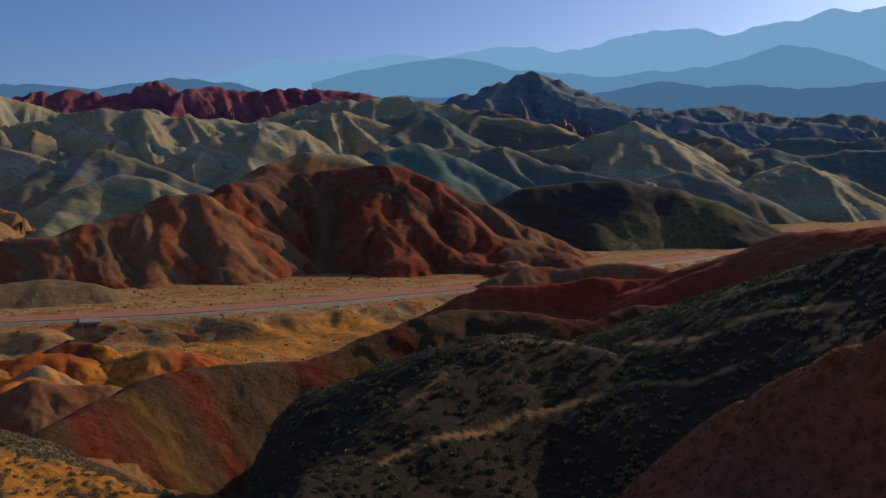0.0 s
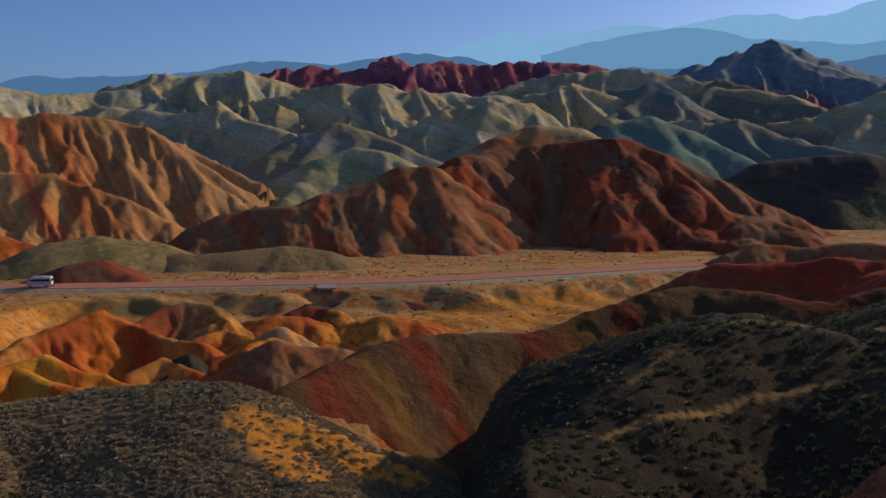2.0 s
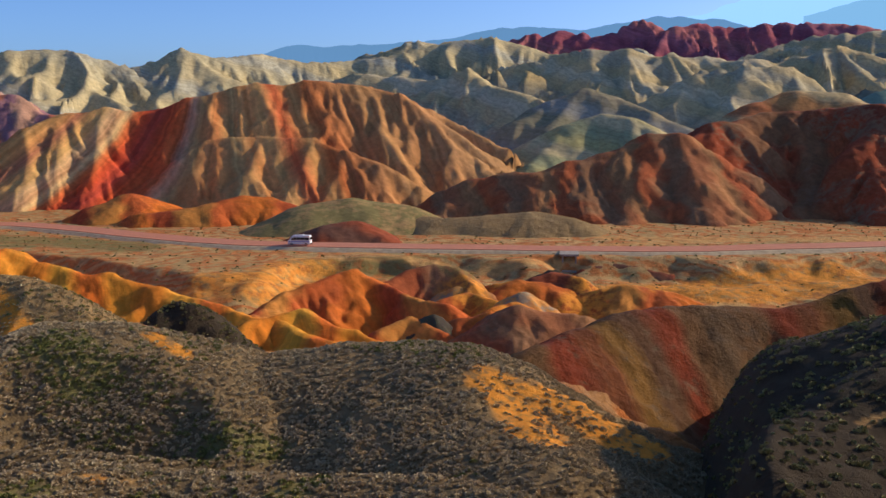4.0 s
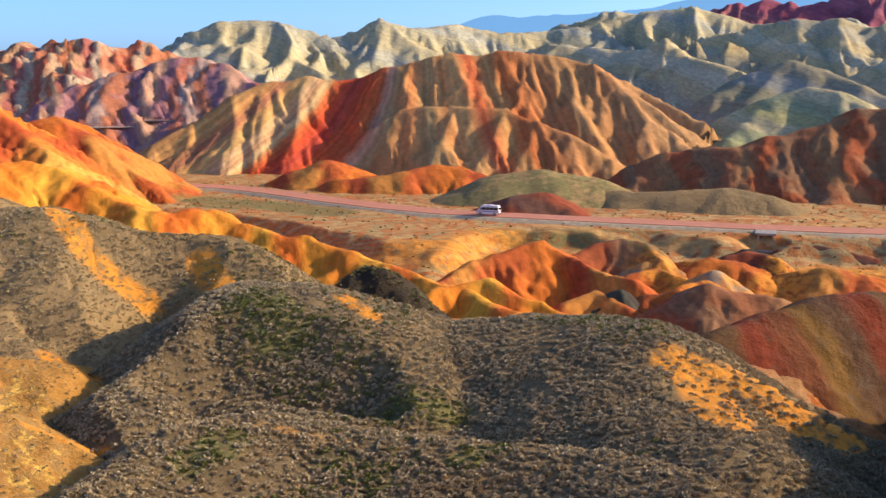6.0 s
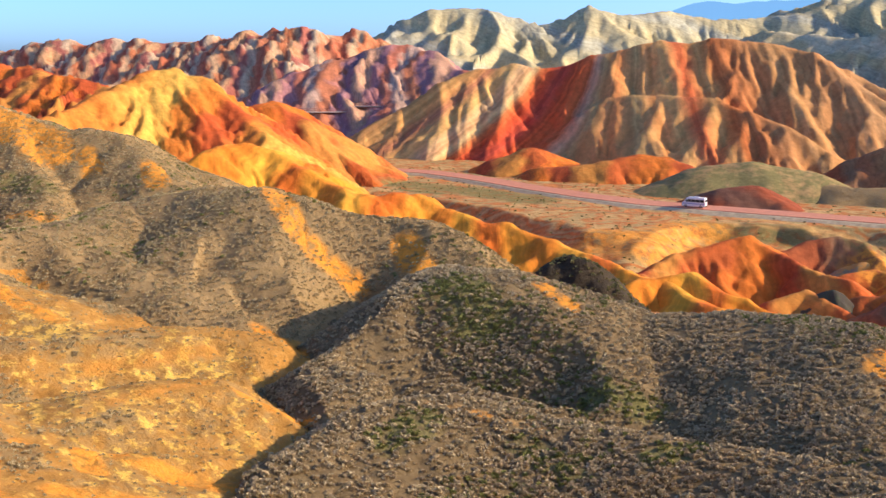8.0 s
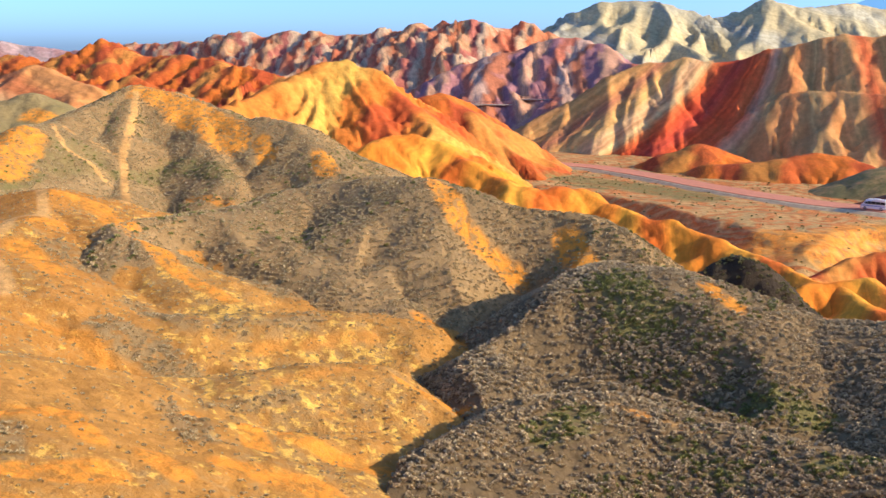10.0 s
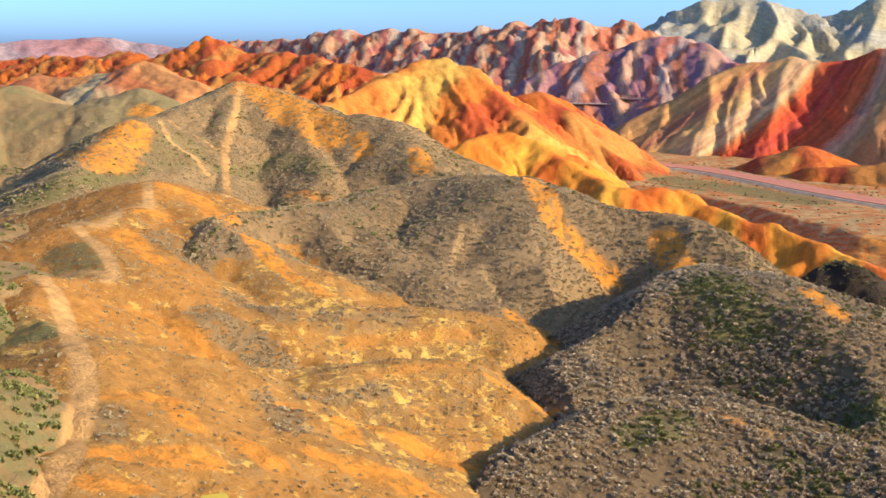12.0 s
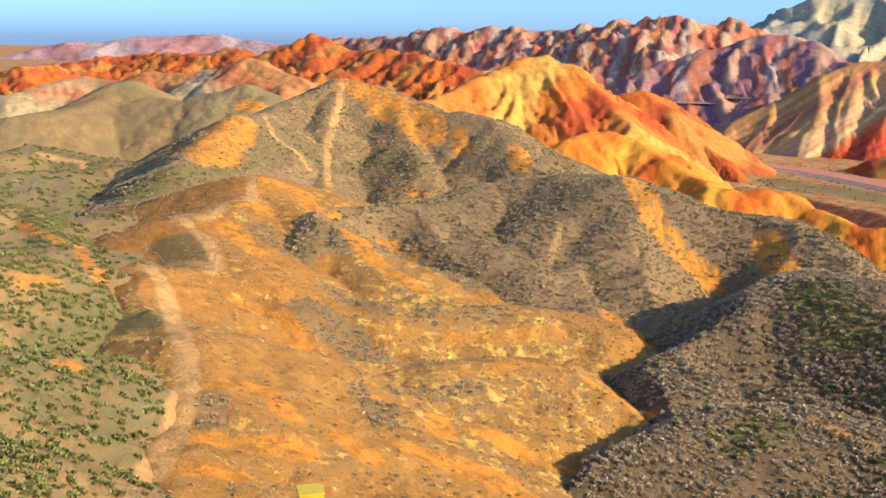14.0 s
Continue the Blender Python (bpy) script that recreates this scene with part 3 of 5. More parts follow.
hill('red_hill', 'brown and red fluted clay hill with rounded buttresses', 'redbrown',
     slope=0.75, crest=4, rib=0.55, spacing=8, rough=0.8, ridges=[
         [(25.7, 318, 6.5), (24.2, 318, 10.2), (22.4, 316, 11.7), (20.8, 314, 12.6), (19.1, 318, 15.4), (18.3, 320, 15.6), (16, 325, 19.2), (14.6, 330, 23), (13.3, 330, 23.8), (12.1, 325, 19.4)],
         [(14.6, 330, 23), (15.2, 308.5, 11.2), (16, 289.1, 0.7)],
         [(13.3, 330, 23.8), (12.1, 308.5, 11.2), (11.2, 289.9, 1)],
         [(19.1, 318, 15.4), (18.7, 302.8, 7.1), (18.6, 288.4, -0.5)],
         [(22.4, 316, 11.7), (22.1, 304.1, 5.8), (21.6, 294.2, 0.8)],
         [(20.8, 314, 12.6), (20, 299, 4.5), (19.7, 290, 0.2)],
         [(24.2, 318, 10.2), (25.4, 308.4, 4.3), (26, 303, 1.3)],
         [(12.1, 325, 19.4), (11.8, 307.1, 9.7)]])
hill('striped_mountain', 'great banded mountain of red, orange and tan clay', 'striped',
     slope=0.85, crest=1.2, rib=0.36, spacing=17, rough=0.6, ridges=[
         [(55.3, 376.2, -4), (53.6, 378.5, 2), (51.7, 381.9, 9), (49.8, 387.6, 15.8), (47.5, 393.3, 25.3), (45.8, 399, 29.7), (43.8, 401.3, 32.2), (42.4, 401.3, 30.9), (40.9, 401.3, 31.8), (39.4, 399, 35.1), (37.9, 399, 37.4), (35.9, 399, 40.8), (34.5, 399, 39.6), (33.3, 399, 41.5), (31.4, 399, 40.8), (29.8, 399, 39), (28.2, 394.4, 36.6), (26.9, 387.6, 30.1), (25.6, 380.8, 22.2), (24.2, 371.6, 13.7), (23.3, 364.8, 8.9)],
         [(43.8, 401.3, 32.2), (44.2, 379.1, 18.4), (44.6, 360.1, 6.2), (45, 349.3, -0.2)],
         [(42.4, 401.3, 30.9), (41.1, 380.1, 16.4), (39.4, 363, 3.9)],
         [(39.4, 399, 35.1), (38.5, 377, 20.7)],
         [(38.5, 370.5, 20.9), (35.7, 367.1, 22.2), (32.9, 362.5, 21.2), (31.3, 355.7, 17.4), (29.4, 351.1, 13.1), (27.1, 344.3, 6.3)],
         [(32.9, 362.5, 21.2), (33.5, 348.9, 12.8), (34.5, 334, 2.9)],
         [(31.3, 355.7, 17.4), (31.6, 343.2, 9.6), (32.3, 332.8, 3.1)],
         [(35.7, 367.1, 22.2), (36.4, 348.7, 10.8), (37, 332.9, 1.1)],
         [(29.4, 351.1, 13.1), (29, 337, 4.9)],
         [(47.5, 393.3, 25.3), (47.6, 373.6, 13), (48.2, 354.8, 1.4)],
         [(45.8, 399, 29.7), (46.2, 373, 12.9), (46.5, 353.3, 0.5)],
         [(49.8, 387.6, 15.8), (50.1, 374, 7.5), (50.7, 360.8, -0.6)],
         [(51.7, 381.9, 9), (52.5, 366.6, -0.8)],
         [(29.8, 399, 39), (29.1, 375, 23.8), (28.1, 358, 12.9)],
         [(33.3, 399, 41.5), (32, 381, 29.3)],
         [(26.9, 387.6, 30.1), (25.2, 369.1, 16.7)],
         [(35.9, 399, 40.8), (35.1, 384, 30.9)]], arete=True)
hill('red_mound', 'low bright red-orange clay hills below the mountain', 'redorange',
     slope=0.5, crest=3, rib=0.4, spacing=8, rough=0.5, ridges=[
         [(45.4, 319.2, 1.2), (44.2, 319.2, 4.4), (42.4, 320.3, 7.2), (40.7, 315.8, 2.9), (38.5, 313.6, 2.2), (37, 315.8, 5.4), (35.4, 318.1, 5.2), (33.8, 313.6, 1.5)]])
hill('striped_mountain', 'red and cream banded range of crumpled clay hills', 'banded',
     slope=0.6, crest=2, rib=0.42, spacing=16, rough=2.4, ridges=[
         [(74.4, 700, 30.5), (72.5, 680, 37.9), (70.8, 660, 37.2), (69.1, 640, 38.7), (67.3, 620, 43.2), (65.2, 600, 43.5), (63, 590, 44.3), (61.1, 580, 42.6), (59.4, 570, 44.8), (58, 560, 46.6), (56, 550, 49.3), (54.2, 550, 47.9), (52.4, 560, 48.2), (50.9, 560, 43.9)],
         [(56, 550, 49.3), (55.4, 507.2, 31.2), (55.8, 476.7, 17.7)],
         [(58, 560, 46.6), (58.4, 522.1, 31.2), (59.3, 497.2, 19.8)],
         [(63, 590, 44.3), (63.1, 557.4, 31.1), (62.9, 529.4, 20.5)],
         [(67.3, 620, 43.2), (65.8, 585.8, 28.1), (65.1, 563.7, 19.8)],
         [(52.4, 560, 48.2), (52.5, 524.9, 33.8)],
         [(59.4, 570, 44.8), (60.1, 537.1, 31.1), (60.7, 511.5, 20.9)]], arete=True)
hill('purple_hill', 'purple-red and tan banded hill', 'banded2',
     slope=0.65, crest=2, rib=0.38, spacing=12, rough=1.2, ridges=[
         [(57.2, 440, 21.4), (55.4, 450, 28), (53.4, 455, 33.9), (51.2, 460, 38), (49.4, 460, 40), (47.9, 450, 36.4), (46.3, 430, 28.5), (45.1, 420, 24.3)],
         [(53.4, 455, 33.9), (54.3, 429.9, 21.6)],
         [(51.2, 460, 38), (50.3, 435.8, 26), (50, 417.2, 17.5)],
         [(47.9, 450, 36.4), (47.6, 428.5, 26.2)]], arete=True)
hill('orange_peak', 'sunlit orange and yellow clay peak with red flank', 'orange',
     slope=0.8, crest=2, rib=0.3, spacing=7, rough=0.7, ridges=[
         [(69.9, 250, 15.8), (67.5, 268, 21.1), (65.9, 280, 24.6), (64, 290, 28.1), (62.9, 295, 30.6), (61.5, 297, 31.3), (60.4, 295, 29.3), (59.3, 288, 23.8), (58.1, 280, 19.7), (57, 268, 14.6), (56.2, 255, 6.7)],
         [(61.5, 297, 31.3), (62.7, 284.3, 23.4), (64.1, 278.6, 18.8), (64.6, 273, 15.6)],
         [(61.5, 297, 31.3), (60.2, 279.9, 20.6), (59.6, 271.4, 16)],
         [(64, 290, 28.1), (65.1, 281.3, 22.3)]], arete=True)
hill('orange_peak', 'orange banded clay hill with steep flutes', 'redorange',
     slope=0.6, crest=3, rib=0.45, spacing=7, rough=0.7, ridges=[
         [(59, 300, 15.5), (57.6, 310, 20.5), (56.4, 312, 21.6), (55.2, 305, 17.4), (54.3, 298, 12.2)],
         [(56.4, 312, 21.6), (56.7, 293.2, 13.5)],
         [(57.6, 310, 20.5), (58.8, 291.3, 12.2)]])
hill('red_ridge', 'row of bright red clay hills in the distance', 'redorange',
     slope=0.5, crest=2, rib=0.5, spacing=14, rough=1.5, ridges=[
         [(80.5, 560, 24.3), (78.7, 560, 30.2), (77.2, 540, 26.4), (76, 540, 30.6), (74.1, 540, 36.9), (73, 530, 32.2), (71.3, 520, 30.3), (69.3, 500, 29.6), (67.6, 480, 25.9), (65.5, 470, 23.5), (64, 450, 21.5)],
         [(74.1, 540, 36.9), (73.9, 499.3, 21.8)],
         [(69.3, 500, 29.6), (69.1, 472.4, 19.8)],
         [(77.2, 540, 26.4), (77.8, 512.9, 17.6)]], arete=True)
hill('orange_ridge', 'far crumpled orange and red clay ridges', 'redorange',
     slope=0.45, crest=2, rib=0.55, spacing=14, rough=2, ridges=[
         [(90, 560, 15.3), (89.1, 560, 18.3), (87.4, 580, 21.1), (85.2, 600, 24.3), (83.1, 600, 28), (81.6, 580, 27.2), (80, 560, 26.3), (78.3, 560, 29.4)],
         [(85.2, 600, 24.3), (85.8, 560.8, 12.6)],
         [(89.1, 560, 18.3), (88.6, 526.3, 8.5)],
         [(81.6, 580, 27.2), (81.4, 536.3, 14.1)]], arete=True)
hill('orange_ridge', 'crumpled orange clay foothills', 'orangetan',
     slope=0.45, crest=2, rib=0.5, spacing=12, rough=1.5, ridges=[
         [(90.6, 420, 12.3), (89.2, 420, 14.5), (87.8, 430, 16.4), (86, 440, 19.5), (84.3, 430, 17.9), (82.7, 430, 22.5), (80.9, 420, 20.8), (78.9, 410, 23.4), (77.5, 400, 27.9), (75.6, 380, 22.2)],
         [(86, 440, 19.5), (86.4, 414.6, 11.2)],
         [(82.7, 430, 22.5), (83.1, 400.9, 13.1)]])
hill('plain_hill', 'far purple-pink low hills on the plain', 'farpink',
     slope=0.4, crest=4, rib=0.5, spacing=50, rough=4, ridges=[
         [(90.3, 1200, 12.9), (88.9, 1200, 17.4), (86.8, 1200, 27.3), (84.1, 1200, 34), (81.7, 1200, 38.7), (79.6, 1200, 41.8), (77.7, 1180, 35.7), (76, 1150, 31.9), (74.3, 1100, 26.4)],
         [(63.1, 1000, 42.4), (60.5, 1000, 49.1), (59.1, 980, 46.7)]])
hill('grass_mound', 'low grassy mound beside the road', 'grass',
     slope=0.5, crest=6, rib=0.1, spacing=10, rough=0.4, ridges=[
         [(35, 275, 2.7), (33, 280, 6.7), (30.8, 282, 7.9), (28.3, 282, 6)]])
hill('grass_mound', 'low olive grassy mound above the road', 'scrubdry',
     slope=0.5, crest=5, rib=0.2, spacing=8, rough=0.4, ridges=[
         [(28.3, 282, 3.8), (26, 272, 3.1), (23.3, 272, 3.9), (20.9, 272, 4.9), (19, 270, 3.7), (18.4, 270, 1.9)]])
hill('red_mound', 'small dark red mound beside the road', 'darkred',
     slope=0.5, crest=3, rib=0.2, spacing=5, rough=0.3, ridges=[
         [(33.5, 254, 1.8), (32.2, 256, 3.9), (30.8, 258, 4.5), (29.4, 252, 1.8)]])
hill('red_mound', 'red clay bank below the mountain', 'redorange',
     slope=0.5, crest=2, rib=0.4, spacing=6, rough=0.4, ridges=[
         [(41.9, 303, 3.2), (40.1, 300.8, 3.7), (38.5, 303, 5.2), (36.8, 307.4, 7), (35.3, 307.4, 5.7), (34, 305.2, 3.8)]])
hill('orange_cone', 'orange clay cone with pale streaked ribs', 'redorange',
     slope=0.75, crest=0.7, rib=0.55, spacing=3.2, rough=0.5, ridges=[
         [(36.7, 172, -1.1), (35.7, 178, -0.7), (34.4, 184, 0.8), (32.5, 188, 1.9), (30.6, 192, 2.9), (29.5, 190, 1), (27.8, 184, -0.6), (26, 178, -1.1)],
         [(32.5, 188, 1.9), (32.2, 182.3, -1.4), (32, 178.7, -3.4)],
         [(30.6, 192, 2.9), (30.6, 186.2, -0.5), (30.9, 182, -3)],
         [(29.5, 190, 1), (28.4, 183.3, -3.2)]])
hill('clay_mound', 'grey and orange clay mound', 'redbrown',
     slope=0.75, crest=0.7, rib=0.5, spacing=4, rough=0.3, ridges=[
         [(28.9, 196, -0.1), (27.8, 200, 1.4), (26.3, 202, 2.3), (25.1, 200, 1.9), (24.2, 194, -0.4)]])
hill('clay_mound', 'small dark red clay mound', 'darkred',
     slope=0.75, crest=0.8, rib=0.45, spacing=4, rough=0.3, ridges=[
         [(20.8, 204, -0.8), (19.6, 206, -0), (18.3, 203, -0.7)],
         [(18.3, 222, -2.1), (16.7, 225, -1), (14.8, 224, -1.8), (13.5, 222, -2.7)]])
hill('clay_mound', 'small grey and orange clay mound', 'redorange',
     slope=0.75, crest=0.8, rib=0.45, spacing=4, rough=0.3, ridges=[
         [(29.5, 160, -1.6), (27.8, 164, -0.3), (26, 158, -1.8)],
         [(23.3, 172, -0.7), (21.8, 176, -0.2), (19.9, 170, -1.5)],
         [(27.8, 140, -0.4), (26.3, 146, -0.2), (25.7, 140, -1.5)],
         [(26, 184, -1.3), (24.5, 188, -0.8), (23, 184, -1.7)]])
hill('clay_mound', 'small grey clay knob in the wash', 'greytan',
     slope=0.7, crest=0.8, rib=0.45, spacing=3.5, rough=0.4, ridges=[
         [(25.8, 194, -1.9), (25, 194, -0.7), (23.9, 194, -2.1)],
         [(22.6, 183, -1.5), (21.5, 183, 0.1), (20.5, 183, -1.5)]])
hill('clay_mound', 'dark brown clay knob with steep sides', 'darkbrown',
     slope=0.7, crest=0.7, rib=0.45, spacing=3, rough=0.4, ridges=[
         [(20.6, 209, -1.6), (19.6, 209, 0.2), (18.5, 209, -1.5)],
         [(29.6, 163, -3.4), (27.9, 163, -1.3), (26.6, 163, 0.2), (26.3, 163, -1.6)],
         [(28.3, 147, -2), (27.1, 147, -0.2), (25.9, 147, -2.1)]])
hill('clay_mound', 'low red and brown clay ridge in the wash', 'redbrown',
     slope=0.5, crest=1, rib=0.4, spacing=5, rough=0.4, ridges=[
         [(25.4, 159, -4.5), (23.5, 159, -1), (21.6, 159, 2.5), (19.7, 159, 1.1), (18.1, 159, 1)]])
hill('clay_mound', 'low orange clay fold in the wash', 'redorange',
     slope=0.4, crest=1, rib=0.4, spacing=5, rough=0.4, ridges=[
         [(26.7, 165, -3.5), (24.8, 165, -1), (23.2, 165, 0.1)],
         [(23.6, 200, -2.6), (21.7, 200, -0.5), (20.1, 200, -1.3)],
         [(17.8, 199, -2.8), (15.9, 199, -1.1), (14, 199, -1.9)]])
hill('orange_ridge', 'bright orange and yellow clay ridge with soft folds', 'orangeyellow',
     slope=0.6, crest=1, rib=0.5, spacing=5, rough=0.6, ridges=[
         [(60.4, 205, 16.1), (59.5, 210, 16.9), (58.3, 212, 17.1), (56.8, 210, 16.2), (55.4, 203, 13.4), (53.9, 198, 11.3), (52.6, 190, 9.8), (51, 190, 9.4), (49.1, 194, 9.4), (47.4, 190, 7.4), (45.4, 184, 5.7), (43.7, 182, 5.3), (41.3, 174, 3.7), (39.5, 168, 2.8), (37, 158, 2.1), (35.1, 152, 2.1), (33.1, 144, 1.2), (31.2, 140, 0.8), (29.2, 136, 0.6)],
         [(58.3, 212, 17.1), (56.7, 202.4, 11.9)],
         [(55.4, 203, 13.4), (54.4, 193.3, 8.7)],
         [(49.1, 194, 9.4), (48.9, 184.7, 5.2)],
         [(45.4, 184, 5.7), (45.8, 175.2, 1.7)],
         [(41.3, 174, 3.7), (42.5, 170.1, 1.4)],
         [(39.5, 168, 2.8), (38.2, 159.6, -1.3)],
         [(37, 158, 2.1), (36.3, 151.7, -0.9)],
         [(43.7, 182, 5.3), (44, 174.2, 1.7)]])
hill('yellow_ridge', 'low yellow and orange clay fold', 'orangeyellow',
     slope=0.75, crest=0.7, rib=0.5, spacing=4, rough=0.3, ridges=[
         [(36.9, 150, 2.7), (35.7, 152, 2.5), (33.9, 155, 3.3), (32.5, 150, 1.9), (30.9, 148, 1.3), (29.5, 145, 0.2)]])
hill('red_ridge', 'dark red clay ridge above the road', 'deepred',
     slope=0.6, crest=1.2, rib=0.45, spacing=8, rough=0.5, ridges=[
         [(0.1, 223.2, 1), (-1.4, 228, 4.7), (-2.6, 229.9, 5.9), (-5.1, 228, 6.3), (-8.2, 228, 8), (-9.8, 228, 7.6), (-12.5, 228, 7.9), (-16, 226.1, 8.6), (-19, 224.2, 9.5)],
         [(-8.2, 228, 8), (-8.9, 219.4, 3.8)],
         [(-9.8, 228, 7.6), (-10.7, 219.4, 3.4)],
         [(-5.1, 228, 6.3), (-5.8, 218.8, 1.9)]])
hill('clay_mound', 'low brown clay mound beside the road', 'redbrown',
     slope=0.5, crest=2, rib=0.3, spacing=8, rough=0.5, ridges=[
         [(-3, 270, 3.1), (-4.5, 275, 5.5), (-6.4, 275, 4.9), (-9.1, 275, 6.7), (-11, 272, 6.4), (-12.5, 268, 4.9)]])
hill('red_ridge', 'dark red-brown shoulder at the valley edge', 'deepred',
     slope=0.5, crest=3, rib=0.25, spacing=9, rough=0.5, ridges=[
         [(-12.5, 225, 8.9), (-14.5, 225, 10.9), (-17.2, 220, 16.3), (-18.7, 215, 19.5), (-20.5, 210, 20.4), (-22.1, 205, 20.8), (-24.6, 200, 23.3)],
         [(-18.7, 215, 19.5), (-17.9, 200.4, 13.8)]])
hill('olive_ridge', 'smooth ridge of red, olive and brown clay', 'olivered',
     slope=0.62, crest=2.2, rib=0.25, spacing=8, rough=0.5, ridges=[
         [(22.7, 98.6, 8.3), (20.4, 103.8, 9), (18.2, 110.9, 9.7), (15.6, 117.9, 10), (13.5, 123.2, 10), (10.5, 126.7, 9.5), (7.9, 128.5, 9.2), (5.9, 132, 9.6), (4.1, 135.5, 10.7), (1.3, 140.8, 12.5), (-1.4, 144.3, 12.9), (-4.5, 142.6, 13), (-6.4, 139, 12.8), (-8.3, 137.3, 12.7), (-10.7, 140.8, 14.3), (-13.4, 140.8, 14.6), (-16.1, 139, 14.9), (-18.8, 137.3, 16)],
         [(-1.4, 144.3, 12.9), (1, 138.2, 8.9), (4.6, 130.9, 3.4), (7.5, 126.3, -0.4), (11, 123.7, -4.2)],
         [(-4.5, 142.6, 13), (-1.8, 134.7, 8), (1.6, 129.6, 3.5), (4.5, 124.7, -0.4)],
         [(10.5, 126.7, 9.5), (11.9, 121.3, 6.6), (13.5, 115.8, 3.4), (15.4, 112.1, 0.9)],
         [(4.1, 135.5, 10.7), (7, 129.1, 6.1), (10.2, 122.6, 1.6)]], back=1.5)
hill('dark_scrub_hill', 'scrub-covered hillside, darkened for shade, with narrow trails', 'darkscrub',
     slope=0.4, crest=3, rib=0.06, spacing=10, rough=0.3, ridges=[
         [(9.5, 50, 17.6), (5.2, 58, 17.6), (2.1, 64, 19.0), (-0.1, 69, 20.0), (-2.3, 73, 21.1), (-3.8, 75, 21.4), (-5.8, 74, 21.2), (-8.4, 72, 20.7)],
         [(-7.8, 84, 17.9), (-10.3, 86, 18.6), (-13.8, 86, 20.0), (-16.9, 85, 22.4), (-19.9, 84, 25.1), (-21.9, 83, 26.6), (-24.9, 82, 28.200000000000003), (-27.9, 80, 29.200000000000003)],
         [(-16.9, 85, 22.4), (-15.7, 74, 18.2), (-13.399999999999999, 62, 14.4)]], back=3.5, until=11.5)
hill('near_slope', 'near red-brown bare slope', 'redearth',
     slope=1.15, crest=1.5, rib=0.3, spacing=4, rough=0.3, ridges=[
         [(-6.9, 46, 17), (-9.4, 45, 18.9), (-13.9, 44, 22.1), (-17.0, 43, 24.2), (-20.0, 42, 25.9), (-22.0, 41, 27.0), (-25.0, 40, 28.4), (-28.0, 39, 29.4)]], back=1.5)
hill('scrub_hill', 'rounded hill covered in grey dry scrub', 'scrub',
     slope=0.43, crest=8, rib=0.05, spacing=9, rough=0.3, ridges=[
         [(52.1, 86, 11.5), (50.3, 86, 13.6), (48.1, 86, 15.8), (46.6, 86, 16.5), (44.7, 86, 16.3), (42.5, 86, 15.2), (40.5, 85, 13.6), (38.7, 84, 12.6), (36.6, 84, 12.9), (34.1, 84, 13.5), (31.5, 84, 13.9), (27.6, 82, 14.4), (25.4, 80, 14.6), (24.5, 74, 13.7), (23.6, 70, 13), (21.9, 65, 12.6), (19.9, 60, 12.4)],
         [(48.1, 86, 15.6), (50.9, 76, 13.2), (53.2, 71, 12.4), (54.8, 67, 11.9)],
         [(39.8, 85, 13.6), (39.5, 78, 11.4), (37.5, 72, 10.2)]], back=1.9, bank=-1)
hill('scrub_mound', 'low scrub-covered mound with dry grass', 'scrub',
     slope=0.3, crest=2.5, rib=0.05, spacing=6, rough=0.25, ridges=[
         [(57.1, 55, 11.9), (54.7, 58, 12.3), (51.3, 62, 12.6), (48.2, 64, 12.5), (45, 63.5, 12), (41.4, 63, 11.7), (38.1, 62, 11.6), (33.1, 60, 11.6), (26.6, 58, 12.1), (21.7, 54, 12.8)]], back=3.0, bank=-1)
hill('clay_gully', 'steep orange eroded gully bank', 'orangerough',
     slope=0.7, crest=0.8, rib=0.6, spacing=2.5, rough=0.5, ridges=[
         [(23.3, 82.8, 12.4), (21.7, 84.6, 11), (20.1, 86.4, 10.5), (18.9, 86.4, 10), (17.2, 84.6, 9), (15.2, 82.8, 8.1), (13.2, 81, 7.7)],
         [(18.9, 86.4, 10), (19.8, 83.6, 8.3)],
         [(15.2, 82.8, 8.1), (16.8, 81.1, 6.6)]])
hill('scrub_knoll', 'small dark scrub-topped knob', 'darkscrub',
     slope=0.8, crest=1.5, rib=0.4, spacing=3, rough=0.4, ridges=[
         [(42.2, 114, 9.9), (41.1, 116, 11.3), (40.3, 117, 12.0), (39.5, 116, 11.7), (38.6, 113, 10.4)]])
hill('clay_bank', 'fluted brown and orange clay bank below a knob', 'orangerough',
     slope=0.75, crest=0.8, rib=0.6, spacing=2.6, rough=0.4, ridges=[
         [(47.8, 108, 10.7), (45.0, 108, 12.4), (42.8, 106, 12.2), (41.8, 104, 12.0), (40.7, 104, 11.3), (38.3, 102, 10.5), (35.7, 100, 9.9), (34.5, 98, 9.2)]])
hill('scrub_hill', 'broad grey scrub hill with an orange gully', 'scrubdry',
     slope=0.48, crest=5, rib=0.1, spacing=7, rough=0.3, ridges=[
         [(73.2, 98, 18.4), (70.2, 104, 17.9), (67.1, 110, 17.9), (64.6, 116, 18.7), (62.1, 118, 19.4), (59.6, 116, 20.1), (57.4, 112, 20.4), (55.8, 110, 19.7), (53.5, 107, 18.6)],
         [(57.4, 112, 20.4), (56.9, 104, 17.8), (55.6, 97, 15.2), (54.3, 92, 13)],
         [(59.6, 116, 20.1), (60.4, 103, 17.2), (59.6, 95, 14.4)],
         [(67.7, 108, 17.6), (65.5, 101, 16), (63.9, 96, 15), (62, 92, 14.2), (59.3, 87, 12.8), (58.2, 85, 12.1)]], back=1.5, bank=1)
